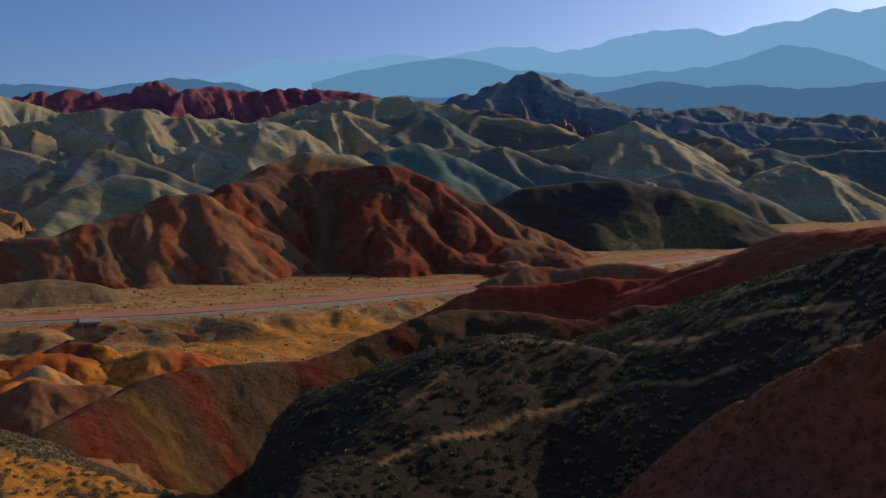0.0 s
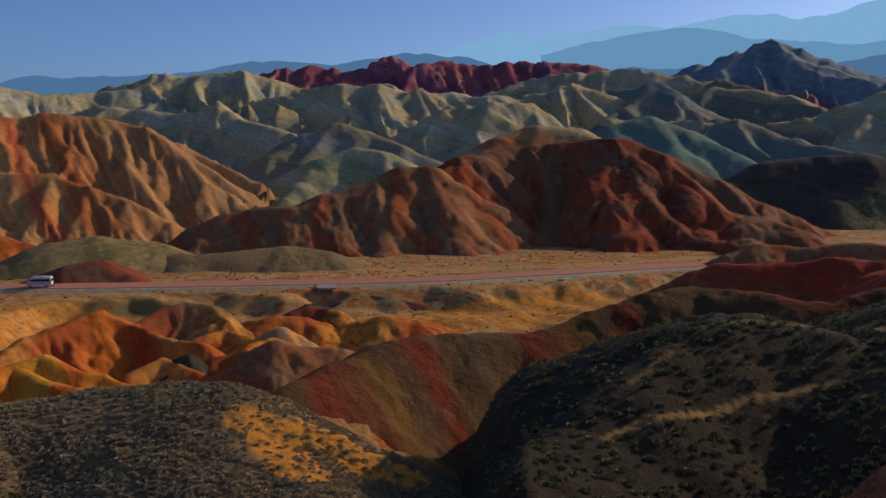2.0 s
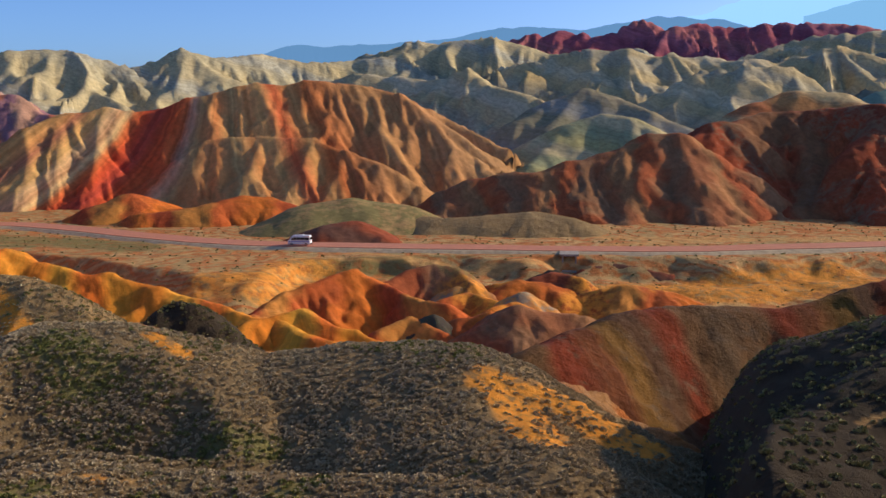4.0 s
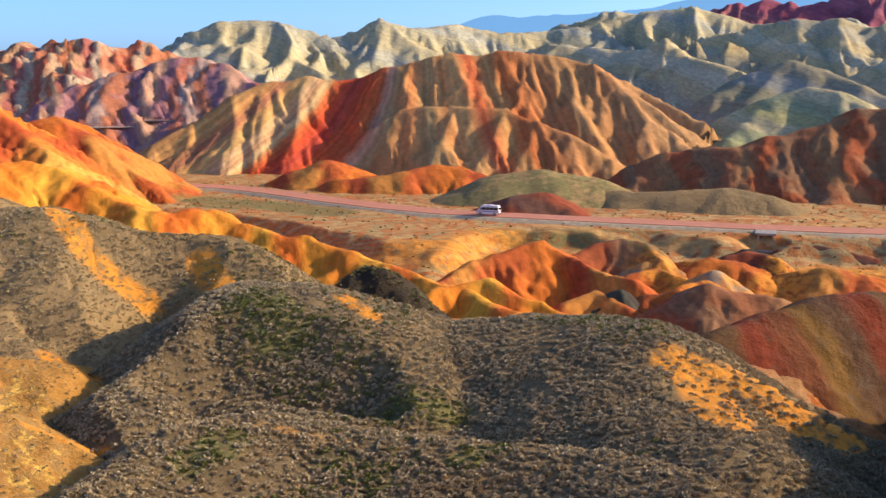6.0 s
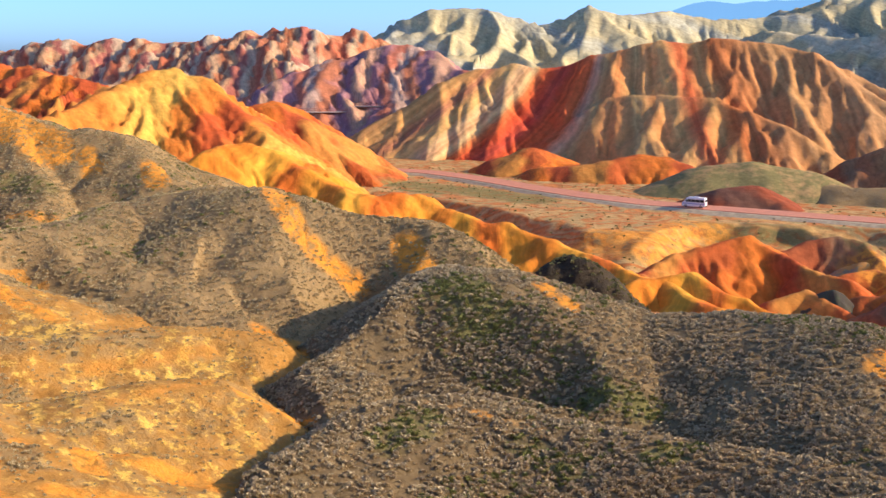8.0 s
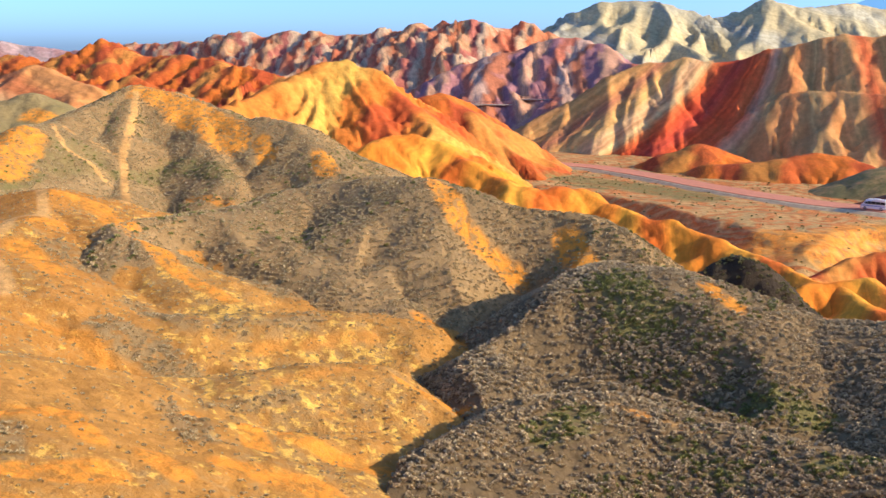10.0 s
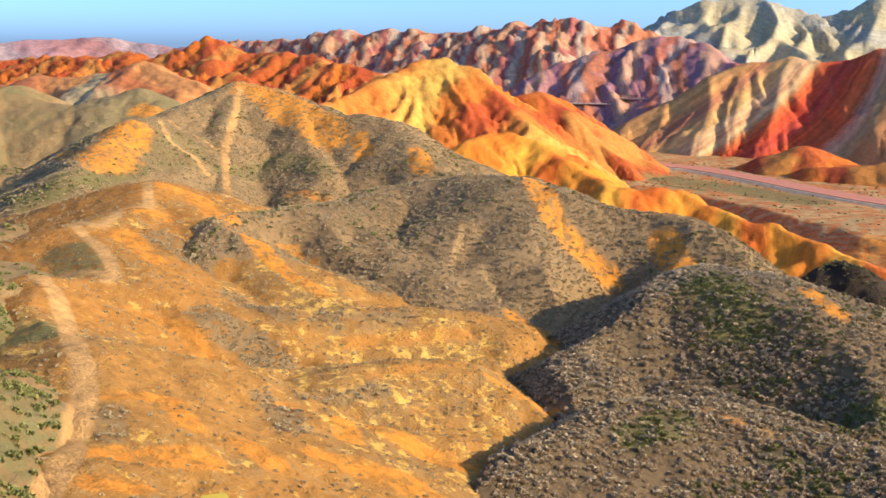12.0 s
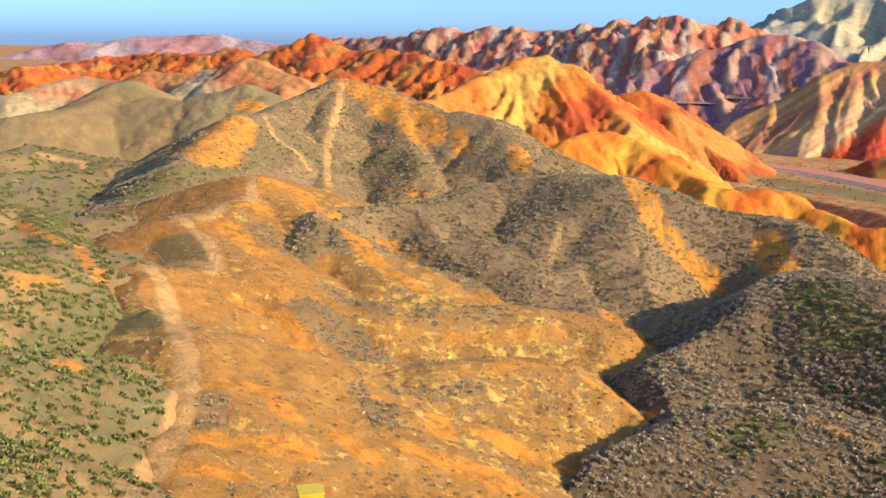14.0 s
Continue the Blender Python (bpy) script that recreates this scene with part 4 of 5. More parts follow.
hill('scrub_hill', 'steep dark scrub spurs with orange gullies between', 'scrubdry',
     slope=0.62, crest=2.5, rib=0.2, spacing=5, rough=0.3, ridges=[
         [(54, 107.5, 18.7), (51.6, 106, 18.2), (48.4, 105, 17.9), (46.8, 103, 17), (45.8, 100, 15.6)],
         [(51.6, 106, 18.2), (51.2, 102, 16.6), (51, 98.5, 14.8)],
         [(48.4, 105, 17.9), (47.9, 100, 15.4), (47.7, 96, 13.4)]], back=1.5)
hill('scrub_hill', 'hill with footpaths and an orange crumbling crest', 'scrubdry',
     slope=0.5, crest=1.6, rib=0.22, spacing=9, rough=0.5, ridges=[
         [(81.7, 128, 19), (80, 140, 20.8), (78.3, 150, 23.6), (76.7, 160, 23.4), (74.4, 170, 25.8), (72.6, 175, 28.2), (70.8, 172, 27.2), (68.4, 165, 24.8), (67.2, 160, 23.5), (65.6, 158, 23.6), (64.4, 155, 23), (63.4, 148, 20.8), (62.2, 140, 18.5)],
         [(72.6, 175, 28.2), (73.5, 159.2, 22.3), (73.8, 147.2, 18), (73.7, 135, 15.4)],
         [(65.6, 158, 23.6), (65.4, 150, 19.4), (65.3, 140, 16)],
         [(69.6, 168, 26), (69, 152, 20), (68.4, 138, 16.4)],
         [(76.7, 160, 23.4), (75.9, 147, 18.4)]])
hill('scrub_hill', 'low green scrub hills behind', 'scrubgreen',
     slope=0.45, crest=4, rib=0.25, spacing=10, rough=0.6, ridges=[
         [(91.4, 250, 13.2), (89.4, 255, 16.5), (87.5, 260, 17.4), (85.4, 270, 19.4), (83.9, 280, 23.4), (82.6, 270, 20.2), (81, 262, 19.2), (79, 262, 22), (77.9, 262, 23.3), (76.8, 255, 20.9)],
         [(91.2, 180, 14.8), (88.7, 190, 16.3), (86, 185, 14.7), (83.2, 178, 13.3), (81.2, 180, 13.8)],
         [(90, 140, 15.6), (86.9, 146, 15.5), (83.5, 148, 14.9), (81.1, 142, 14.7)]])
hill('path_ridge', 'orange-brown slope below a footpath ridge', 'orangescrub',
     slope=0.34, crest=2.2, rib=0.22, spacing=6, rough=0.3, ridges=[
         [(88.6, 34, 17.2), (83.6, 38, 17.3), (82.5, 42, 17.3), (81.8, 49, 17.4), (81.5, 58, 17.6), (82.2, 68, 17.8), (83.5, 76, 18), (79.8, 79, 17.1), (79.5, 84, 17.5), (81.5, 94, 18.2), (79.4, 98, 18.5), (77.9, 103, 18.8), (77.6, 112, 19.9), (77, 124, 18.4)],
         [(77.6, 108, 19.2), (75.6, 102, 18.4), (73.5, 96, 17.5), (71.7, 91, 16.1), (70.2, 86, 15.2), (68.3, 82, 14.2), (66.6, 80, 13.4)],
         [(79.8, 79, 17.1), (75.5, 77, 15.2), (70.2, 77, 14.3), (67.3, 78, 14.1), (63.8, 79, 13.9), (60.6, 80, 13.3), (58, 80, 12.5), (56, 79, 11.8)],
         [(81.5, 58, 17.6), (78, 59, 15.6), (74.5, 60, 14), (70.5, 62, 13.8), (67.6, 64, 13.7), (64.4, 66, 13.5), (60.5, 68, 13), (57.8, 67, 12.3), (55.1, 65, 10.8)],
         [(82.5, 42, 17.3), (79.5, 45, 15.9), (73.6, 47, 14.4), (68.2, 49, 13.3), (63.6, 51, 12.3), (60.2, 52, 11.5)]], bank=1)
hill('green_bank', 'gentle green scrub bank beside the path', 'scrubgreen',
     slope=0.22, crest=3, rib=0.1, spacing=5, rough=0.3, ridges=[
         [(92.4, 96, 18), (90.3, 100, 17.5), (87.2, 104, 16.9), (83.7, 108, 16.4), (81.2, 112, 16.3), (79.4, 112, 18.2)],
         [(90.6, 84, 17.9), (89.1, 84, 17.9), (86.4, 88, 17.1), (83.9, 92, 16.5), (81.3, 96, 16)],
         [(90.9, 140, 17.1), (86.9, 150, 16.2), (82.1, 150, 15.8), (78.8, 140, 15.8)]])
hill('green_slope', 'green shrub-dotted bank beside the path', 'shrubgreen',
     slope=0.75, crest=3, rib=0.15, spacing=5, rough=0.3, ridges=[
         [(93.9, 62, 21.2), (91.7, 66, 21), (89.1, 72, 20), (86.4, 74, 18.6), (84.8, 76, 17.6)],
         [(95.3, 42, 21.8), (91.8, 46, 21), (88.9, 48, 20.1), (86, 52, 18.4), (84, 55, 17.2)],
         [(96.7, 32, 21.6), (91.9, 36, 20.2), (88, 40, 18.4), (85.8, 42, 17.3)],
         [(91.7, 100, 18.7), (89.7, 106, 18.3), (88.1, 96, 17.6), (87, 84, 17.1)]])


# ---- the relief, hill by hill ----
BEARINGS = np.radians(np.arange(-30.0, 99.0, 0.14))
RADII = np.concatenate([np.geomspace(14, 130, 300)[:-1], np.geomspace(130, 420, 330)[:-1], np.geomspace(420, 1500, 240)])
BB, RR = np.meshgrid(BEARINGS, RADII, indexing="ij")
GX, GY = -np.sin(BB) * RR, np.cos(BB) * RR
GZ = floor_height(GX, GY)
_u, _v = GX / 12, GY / 12
WARP = (1.6 * fbm(_u, _v, 301, 4) * np.clip(RR / 300, 0.25, 3), 1.6 * fbm(_u + 40, _v - 17, 311, 4) * np.clip(RR / 300, 0.25, 3))
NA, NR = GX.shape
LAYERS = []
TOP = GZ.copy()
for h in HILLS:
    z, near = hill_height(h, GX, GY, h["seed"])
    LAYERS.append((z, near))
    TOP = np.maximum(TOP, z)


def patch(name, z, keep, mat):
    """The cells of the relief's net that keep marks, as one mesh; also its vertices' places in the net."""
    cell = keep[:-1, :-1] & keep[1:, :-1] & keep[1:, 1:] & keep[:-1, 1:]
    ia, ir = np.nonzero(cell)
    v = ia * NR + ir
    quads = np.stack([v, v + 1, v + NR + 1, v + NR], 1)
    used, inv = np.unique(quads, return_inverse=True)
    co = np.stack([GX.ravel()[used], GY.ravel()[used], z.ravel()[used]], 1)
    return mesh_object(name, co, inv.reshape(-1, 4), mat), used


def spread(mask):
    out = mask.copy()
    out[1:] |= mask[:-1]
    out[:-1] |= mask[1:]
    out[:, 1:] |= out[:, :-1].copy()
    out[:, :-1] |= out[:, 1:].copy()
    return out


# ---- tracks, bare earth and grass on the ground: strokes by bearing and distance, with their width in metres ----
MARKS = {"heath": np.zeros_like(GX), "track": np.zeros_like(GX), "bare": np.zeros_like(GX), "grass": np.zeros_like(GX)}


def stroke(kind, width, line, strength=1.0):
    x, y = GX + 0.5 * WARP[0], GY + 0.5 * WARP[1]
    pts = [at(*p) for p in line]
    for a, b in zip(pts, pts[1:] or pts):
        reach = width * 2
        box = (GX > min(a.x, b.x) - reach) & (GX < max(a.x, b.x) + reach) & (GY > min(a.y, b.y) - reach) & (GY < max(a.y, b.y) + reach)
        if not box.any():
            continue
        ab = b - a
        l2 = max(ab.x ** 2 + ab.y ** 2, 1e-6)
        px, py = x[box] - a.x, y[box] - a.y
        s = np.clip((px * ab.x + py * ab.y) / l2, 0, 1)
        dist = np.hypot(px - s * ab.x, py - s * ab.y)
        v = strength * (1 - smooth(width * 0.38, width * 0.62, dist + 0.18 * width * fbm(x[box] / 1.7, y[box] / 1.7, 17, 3)))
        MARKS[kind][box] = np.maximum(MARKS[kind][box], v)


stroke('track', 0.6, [(3.4, 56.4), (1.5, 58.1), (-1.1, 59.9), (-4.3, 63.1), (-7.5, 65.0), (-10.7, 66.5), (-13.8, 65.0), (-16.5, 65.5)], 0.6)
stroke('track', 0.74, [(-10.3, 73.8), (-13.8, 71.1), (-16.3, 72.1), (-18.7, 71.6), (-21.4, 71.1)], 0.8)
stroke('track', 0.66, [(-2.3, 72.1), (-4.2, 73.2), (-6.8, 72.7)], 0.5)
stroke('track', 0.5, [(-0.1, 67.0), (2.1, 62.6)], 0.35)
stroke('bare', 3.84, [(22.9, 73.8), (21.1, 73.8), (18.8, 73.8), (16.6, 71.1), (14.7, 71.1)])
stroke('bare', 4.19, [(23.1, 74.3), (21.7, 71.6), (20.3, 65.5)])
stroke('track', 1.09, [(77.6, 112.0), (77.5, 101.7)])
stroke('track', 1.3, [(77.5, 101.7), (79.0, 102.4), (79.4, 97.2), (80.2, 95.1), (81.5, 97.9)])
stroke('track', 1.13, [(81.7, 98.7), (80.4, 88.9), (79.8, 84.4), (79.5, 80.1), (79.9, 77.7)])
stroke('track', 1.0, [(79.7, 79.5), (81.9, 83.1), (83.4, 76.0)], 0.9)
stroke('track', 1.25, [(83.4, 76.0), (82.7, 73.8), (82.2, 69.0), (81.7, 60.3), (81.3, 55.6), (81.4, 50.5), (81.8, 46.8), (82.3, 43.1), (83.2, 40.3), (83.7, 38.9)])
stroke('track', 1.2, [(72.7, 171.7), (72.8, 163.9), (73.2, 155.9), (73.5, 150.5), (73.5, 141.6), (73.5, 118.9)])
stroke('track', 0.8, [(76.9, 157.0), (76.4, 146.2), (75.3, 144.7), (74.4, 140.6)], 0.9)
stroke('track', 0.61, [(76.4, 157.6), (75.0, 153.7), (73.6, 151.0)], 0.7)
stroke('track', 1.29, [(88.3, 185.0), (86.3, 181.7), (83.8, 134.7)], 0.8)
stroke('bare', 6.6, [(72.0, 171.7), (70.8, 168.6), (69.6, 162.7), (68.4, 157.0), (68.0, 153.7)])
stroke('bare', 6.86, [(78.6, 147.3), (79.3, 140.6), (79.7, 135.7)])
stroke('bare', 5.38, [(77.8, 250.5), (76.9, 246.1)])
stroke('bare', 2.5, [(81.7, 147.3), (80.3, 132.3)], 0.9)
stroke('bare', 2.86, [(76.7, 111.2), (75.0, 110.3), (73.5, 99.4)])
stroke('bare', 3.1, [(79.2, 100.9), (77.0, 100.2)])
stroke('bare', 2.46, [(78.8, 93.7), (77.1, 84.4)])
stroke('bare', 1.71, [(73.2, 95.8), (71.4, 90.2), (69.6, 85.0), (68.2, 82.5)])
stroke('bare', 2.91, [(66.3, 152.1), (66.0, 146.7)])
stroke('bare', 3.0, [(63.1, 144.7), (62.7, 139.1)])
stroke('bare', 2.97, [(56.7, 110.3), (55.5, 103.2), (54.1, 100.2), (52.4, 97.9)])
stroke('bare', 2.83, [(49.6, 102.4), (48.6, 97.2)])
stroke('bare', 1.88, [(57.7, 84.4), (55.6, 80.1)])
stroke('bare', 1.48, [(58.5, 66.5), (56.8, 65.0), (55.1, 64.5)])
stroke('bare', 1.95, [(80.8, 43.5), (78.5, 43.5), (75.2, 44.4)])
stroke('bare', 1.47, [(81.1, 40.3), (78.8, 40.3)])
stroke('bare', 1.48, [(79.8, 50.8), (77.2, 51.6), (75.8, 47.9)])
stroke('bare', 1.29, [(70.5, 56.8), (69.5, 56.4)])
stroke('bare', 1.6, [(67.6, 56.4), (66.9, 53.5)])
stroke('bare', 2.13, [(64.9, 56.0), (62.8, 54.8), (60.2, 54.4)])
stroke('bare', 2.37, [(68.2, 48.6), (64.2, 49.0), (61.5, 47.5)])
stroke('bare', 1.59, [(72.7, 47.2), (71.3, 45.8)], 0.9)
stroke('bare', 1.65, [(70.2, 137.1), (68.1, 133.3)], 0.7)
stroke('bare', 1.24, [(89.4, 99.4), (87.5, 90.9), (86.6, 89.6), (85.8, 71.6)], 0.9)
stroke('bare', 1.26, [(89.6, 64.0), (88.1, 66.0)], 0.9)
stroke('bare', 1.06, [(88.1, 46.5), (87.3, 47.2)], 0.9)
stroke('bare', 1.52, [(78.6, 74.3), (75.7, 72.1), (73.3, 63.1)], 0.6)
stroke('bare', 1.06, [(65.7, 63.6), (60.5, 67.5)], 0.5)
stroke('bare', 1.47, [(66.4, 73.8), (60.5, 76.6)], 0.5)
stroke('grass', 3.87, [(87.2, 63.6), (84.7, 63.6), (82.8, 63.1)])
stroke('grass', 2.17, [(89.1, 57.7), (86.0, 61.7)])
stroke('grass', 3.96, [(82.8, 124.3), (80.6, 128.1), (78.1, 136.2)], 0.9)
stroke('grass', 4.17, [(81.8, 88.2), (81.0, 83.1)], 0.8)
stroke('grass', 3.75, [(73.5, 144.2), (70.8, 149.9), (68.4, 142.1)], 0.7)
stroke('grass', 7.05, [(76.7, 141.6), (75.5, 147.8)], 0.5)
stroke('grass', 4.19, [(85.7, 134.7), (83.6, 123.4)], 0.8)
stroke('grass', 2.44, [(88.5, 42.2), (85.5, 43.8)], 0.6)
stroke('grass', 1.92, [(87.7, 36.9), (85.0, 41.6)], 0.5)
stroke('heath', 3.6, [(74.5, 74.3), (72.7, 71.6), (71.2, 69.0)])
stroke('heath', 1.91, [(73.3, 81.3), (70.2, 75.4)], 0.8)
stroke('heath', 2.31, [(71.4, 56.8), (70.1, 52.4)], 0.8)
stroke('heath', 3.42, [(75.0, 89.6), (76.8, 93.7)], 0.8)
stroke('heath', 1.38, [(80.1, 49.0), (80.1, 45.1)], 0.7)
stroke('heath', 2.49, [(68.3, 75.4), (63.8, 77.7)], 0.7)
stroke('heath', 1.47, [(69.5, 59.0), (65.0, 61.7)], 0.7)
stroke('heath', 4.5, [(70.2, 92.3), (67.7, 94.4), (65.5, 88.2)])
stroke('grass', 5.22, [(46.6, 81.9), (45.2, 78.9)], 0.9)
stroke('grass', 3.12, [(38.1, 70.0), (36.0, 69.5)])
stroke('grass', 2.67, [(48.2, 61.2), (50.4, 58.1)], 0.8)
stroke('grass', 2.15, [(35.1, 58.1), (33.1, 59.4)], 0.8)
stroke('grass', 2.13, [(42.7, 59.4), (40.0, 56.8)], 0.7)
stroke('bare', 1.74, [(41.8, 83.7), (40.2, 80.7)])
stroke('bare', 0.81, [(45.3, 62.6), (44.7, 62.2)], 0.9)
stroke('track', 0.58, [(48.2, 63.6), (44.7, 62.2), (41.4, 61.7)], 0.4)
stroke('grass', 3.5, [(49.9, 272.9), (47.6, 265.2)])
stroke('grass', 2.1, [(44.5, 258.7), (42.2, 258.7)], 0.9)
stroke('grass', 1.35, [(30.6, 226.7), (28.7, 225.9)], 0.9)
stroke('grass', 1.73, [(27.5, 228.3), (24.3, 228.3)], 0.6)
stroke('track', 1.1, [(33.8, 230.8), (30.6, 225.9), (26.8, 226.7), (22.6, 221.1), (19.5, 225.9)], 0.8)
stroke('bare', 4.27, [(39.3, 207.4), (35.6, 208.1)], 0.8)
stroke('bare', 4.87, [(17.8, 201.5), (13.1, 214.1), (9.8, 218.0)], 0.9)
stroke('bare', 3.03, [(24.2, 195.9), (21.7, 203.7)], 0.8)
stroke('heath', 2.13, [(38.7, 199.4), (36.9, 194.5)], 0.8)
stroke('heath', 1.84, [(46.2, 254.1), (44.8, 243.4), (36.8, 234.9)], 0.7)
stroke('heath', 1.47, [(28.7, 225.1), (25.5, 225.9)], 0.6)
stroke('track', 3.5, [(32.9, 241.7), (27.3, 225.1), (22.4, 219.5), (19.4, 222.7)], 0.7)
stroke('track', 6, [(16.9, 258.7), (11.1, 261.4), (4.7, 265.2), (-1.7, 290.9)], 0.6)
stroke('track', 5, [(16.8, 246.1), (10.2, 260.5), (3.7, 271.9), (-2.1, 289.9)], 0.6)
stroke('bare', 16, [(37.9, 204.4), (35.7, 201.5), (33.2, 219.5)], 0.7)
stroke('bare', 16, [(15.6, 206.6), (10.2, 213.4), (4.7, 229.1)], 0.9)
stroke('bare', 10, [(24.8, 193.1), (21.1, 171.7), (17.3, 201.5), (11.8, 211.8)], 0.8)
stroke('grass', 14, [(49.6, 285.8), (46.6, 273.8), (42.5, 255)], 0.9)
stroke('grass', 6, [(32.9, 224.3), (28.3, 225.1)], 0.8)
stroke('grass', 6, [(28.9, 225.9), (24.8, 199.4)], 0.7)
stroke('grass', 25, [(-10.3, 396.7), (-13.8, 411.1), (-17.4, 528.1)], 0.8)


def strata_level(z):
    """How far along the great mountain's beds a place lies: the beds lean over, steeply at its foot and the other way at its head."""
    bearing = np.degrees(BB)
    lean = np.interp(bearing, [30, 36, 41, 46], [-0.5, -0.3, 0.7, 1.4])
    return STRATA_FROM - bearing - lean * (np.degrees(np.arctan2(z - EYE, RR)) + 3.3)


def mark(ob, used, crest):
    for key, field in (*MARKS.items(), ("crest", crest)):
        ob.data.attributes.new(key, "FLOAT", "POINT").data.foreach_set("value", field.ravel()[used].astype(np.float32))


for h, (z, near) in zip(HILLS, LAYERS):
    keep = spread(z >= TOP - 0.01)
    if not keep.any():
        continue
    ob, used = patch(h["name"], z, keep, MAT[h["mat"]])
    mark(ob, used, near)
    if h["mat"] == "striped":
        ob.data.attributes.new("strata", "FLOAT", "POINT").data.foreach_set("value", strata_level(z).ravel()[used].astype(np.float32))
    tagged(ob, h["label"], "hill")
ground, used = patch("ground", GZ, spread(GZ >= TOP - 0.01), MAT["valley"])
mark(ground, used, GZ * 0)
tagged(ground, "sandy valley floor with dry grass and red earth", "ground", kind="structure")

# ---- far mountains, out to the horizon ----
def far_range(name, label, d, line, colour, seed):
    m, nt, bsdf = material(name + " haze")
    # the haze is painted as a blue glow over an almost black base
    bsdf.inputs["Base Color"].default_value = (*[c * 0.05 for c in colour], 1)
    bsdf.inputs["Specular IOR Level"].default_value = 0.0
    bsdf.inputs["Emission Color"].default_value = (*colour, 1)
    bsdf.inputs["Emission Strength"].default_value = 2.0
    bear = np.arange(line[0][0], -34.0, -0.05)
    b0, e0 = [p[0] for p in line][::-1], [p[1] for p in line][::-1]
    el = np.interp(bear, b0, e0) + 0.16 * fbm(bear * 0.9, bear * 0, seed, 3)
    rows = []
    for f, dd in ((1.0, d), (0.55, d * 0.93), (0.2, d * 0.86), (-0.1, d * 0.8)):
        z = EYE + d * np.tan(np.radians(el)) * f
        w = 0.0
        rows.append(np.stack([-np.sin(np.radians(bear)) * (dd + w), np.cos(np.radians(bear)) * (dd + w), z], 1))
    n = len(bear)
    v = np.concatenate(rows)
    i = np.arange(n - 1)
    q = np.concatenate([np.stack([r * n + i, r * n + i + 1, (r + 1) * n + i + 1, (r + 1) * n + i], 1) for r in range(3)])
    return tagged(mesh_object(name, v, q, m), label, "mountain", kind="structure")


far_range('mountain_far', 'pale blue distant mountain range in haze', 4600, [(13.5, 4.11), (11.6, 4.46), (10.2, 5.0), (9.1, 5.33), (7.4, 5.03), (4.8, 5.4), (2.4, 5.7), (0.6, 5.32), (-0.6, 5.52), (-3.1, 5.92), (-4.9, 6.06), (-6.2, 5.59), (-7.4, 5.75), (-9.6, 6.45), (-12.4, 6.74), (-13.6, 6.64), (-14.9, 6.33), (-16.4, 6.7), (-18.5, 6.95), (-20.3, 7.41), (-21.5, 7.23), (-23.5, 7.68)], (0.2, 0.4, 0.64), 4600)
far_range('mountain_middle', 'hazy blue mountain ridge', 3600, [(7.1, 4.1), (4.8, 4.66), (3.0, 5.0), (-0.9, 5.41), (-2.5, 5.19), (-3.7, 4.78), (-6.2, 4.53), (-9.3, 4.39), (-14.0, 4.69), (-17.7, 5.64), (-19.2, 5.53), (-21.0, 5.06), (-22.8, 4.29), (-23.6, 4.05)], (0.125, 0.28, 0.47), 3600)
far_range('mountain_near', 'low mountain ridge in dark blue haze', 2600, [(37.0, 2.0), (35.3, 2.54), (34.2, 2.91), (30.7, 2.89), (27.3, 3.09), (24.7, 3.32), (22.6, 3.87), (20.8, 3.81), (18.1, 3.64), (14.7, 4.19), (12.9, 4.21), (11.0, 4.0), (9.5, 3.5), (4.6, 3.3), (-3.1, 3.43), (-7.4, 3.41), (-9.6, 3.63), (-11.8, 4.03), (-14.0, 3.63), (-16.5, 3.77), (-18.6, 3.46), (-21.0, 3.58), (-23.6, 3.84)], (0.07, 0.16, 0.3), 2600)

plain_x = np.linspace(-4800, 4800, 49)
PX, PY = np.meshgrid(plain_x, plain_x, indexing="ij")
PZ = np.where(np.hypot(PX, PY) < 1500, -8.0, 2.0)
ii, jj = np.meshgrid(np.arange(48), np.arange(48), indexing="ij")
vv = (ii * 49 + jj).ravel()
far_plain = mesh_object("plain", np.stack([PX, PY, PZ], 2).reshape(-1, 3), np.stack([vv, vv + 49, vv + 50, vv + 1], 1), MAT["valley"])
tagged(far_plain, "wide dry plain running out to the horizon", "plain", kind="structure")


# ---- surface heights for what rests on the ground ----
def surface(bearing, d):
    """Height of the relief's top at a place."""
    i = (radians(bearing) - BEARINGS[0]) / (BEARINGS[1] - BEARINGS[0])
    i = min(max(i, 0.0), NA - 1.001)
    k = float(np.interp(d, RADII, np.arange(NR)))
    k = min(k, NR - 1.001)
    a, b, fa, fb = int(i), int(k), i - int(i), k - int(k)
    return float((TOP[a, b] * (1 - fb) + TOP[a, b + 1] * fb) * (1 - fa) + (TOP[a + 1, b] * (1 - fb) + TOP[a + 1, b + 1] * fb) * fa)


def plain(name, colour, rough=0.6, metal=0.0, grain=0.15, scale=6.0, bump=0.0):
    m, nt, bsdf = material(name, rough)
    pos = nt.nodes.new("ShaderNodeNewGeometry").outputs["Position"]
    n = noise_tex(nt, pos, scale, 5, 0.6)
    col = mix(nt, 1.0, colour, ramp(nt, n, [(0.3, (1 - grain,) * 3), (0.7, (1 + grain,) * 3)]), "MULTIPLY")
    nt.links.new(col, bsdf.inputs["Base Color"])
    bsdf.inputs["Metallic"].default_value = metal
    bsdf.inputs["Specular IOR Level"].default_value = 0.4
    if bump:
        b = node(nt, "ShaderNodeBump", Strength=bump, Distance=0.05)
        nt.links.new(n, b.inputs["Height"])
        nt.links.new(b.outputs[0], bsdf.inputs["Normal"])
    return m


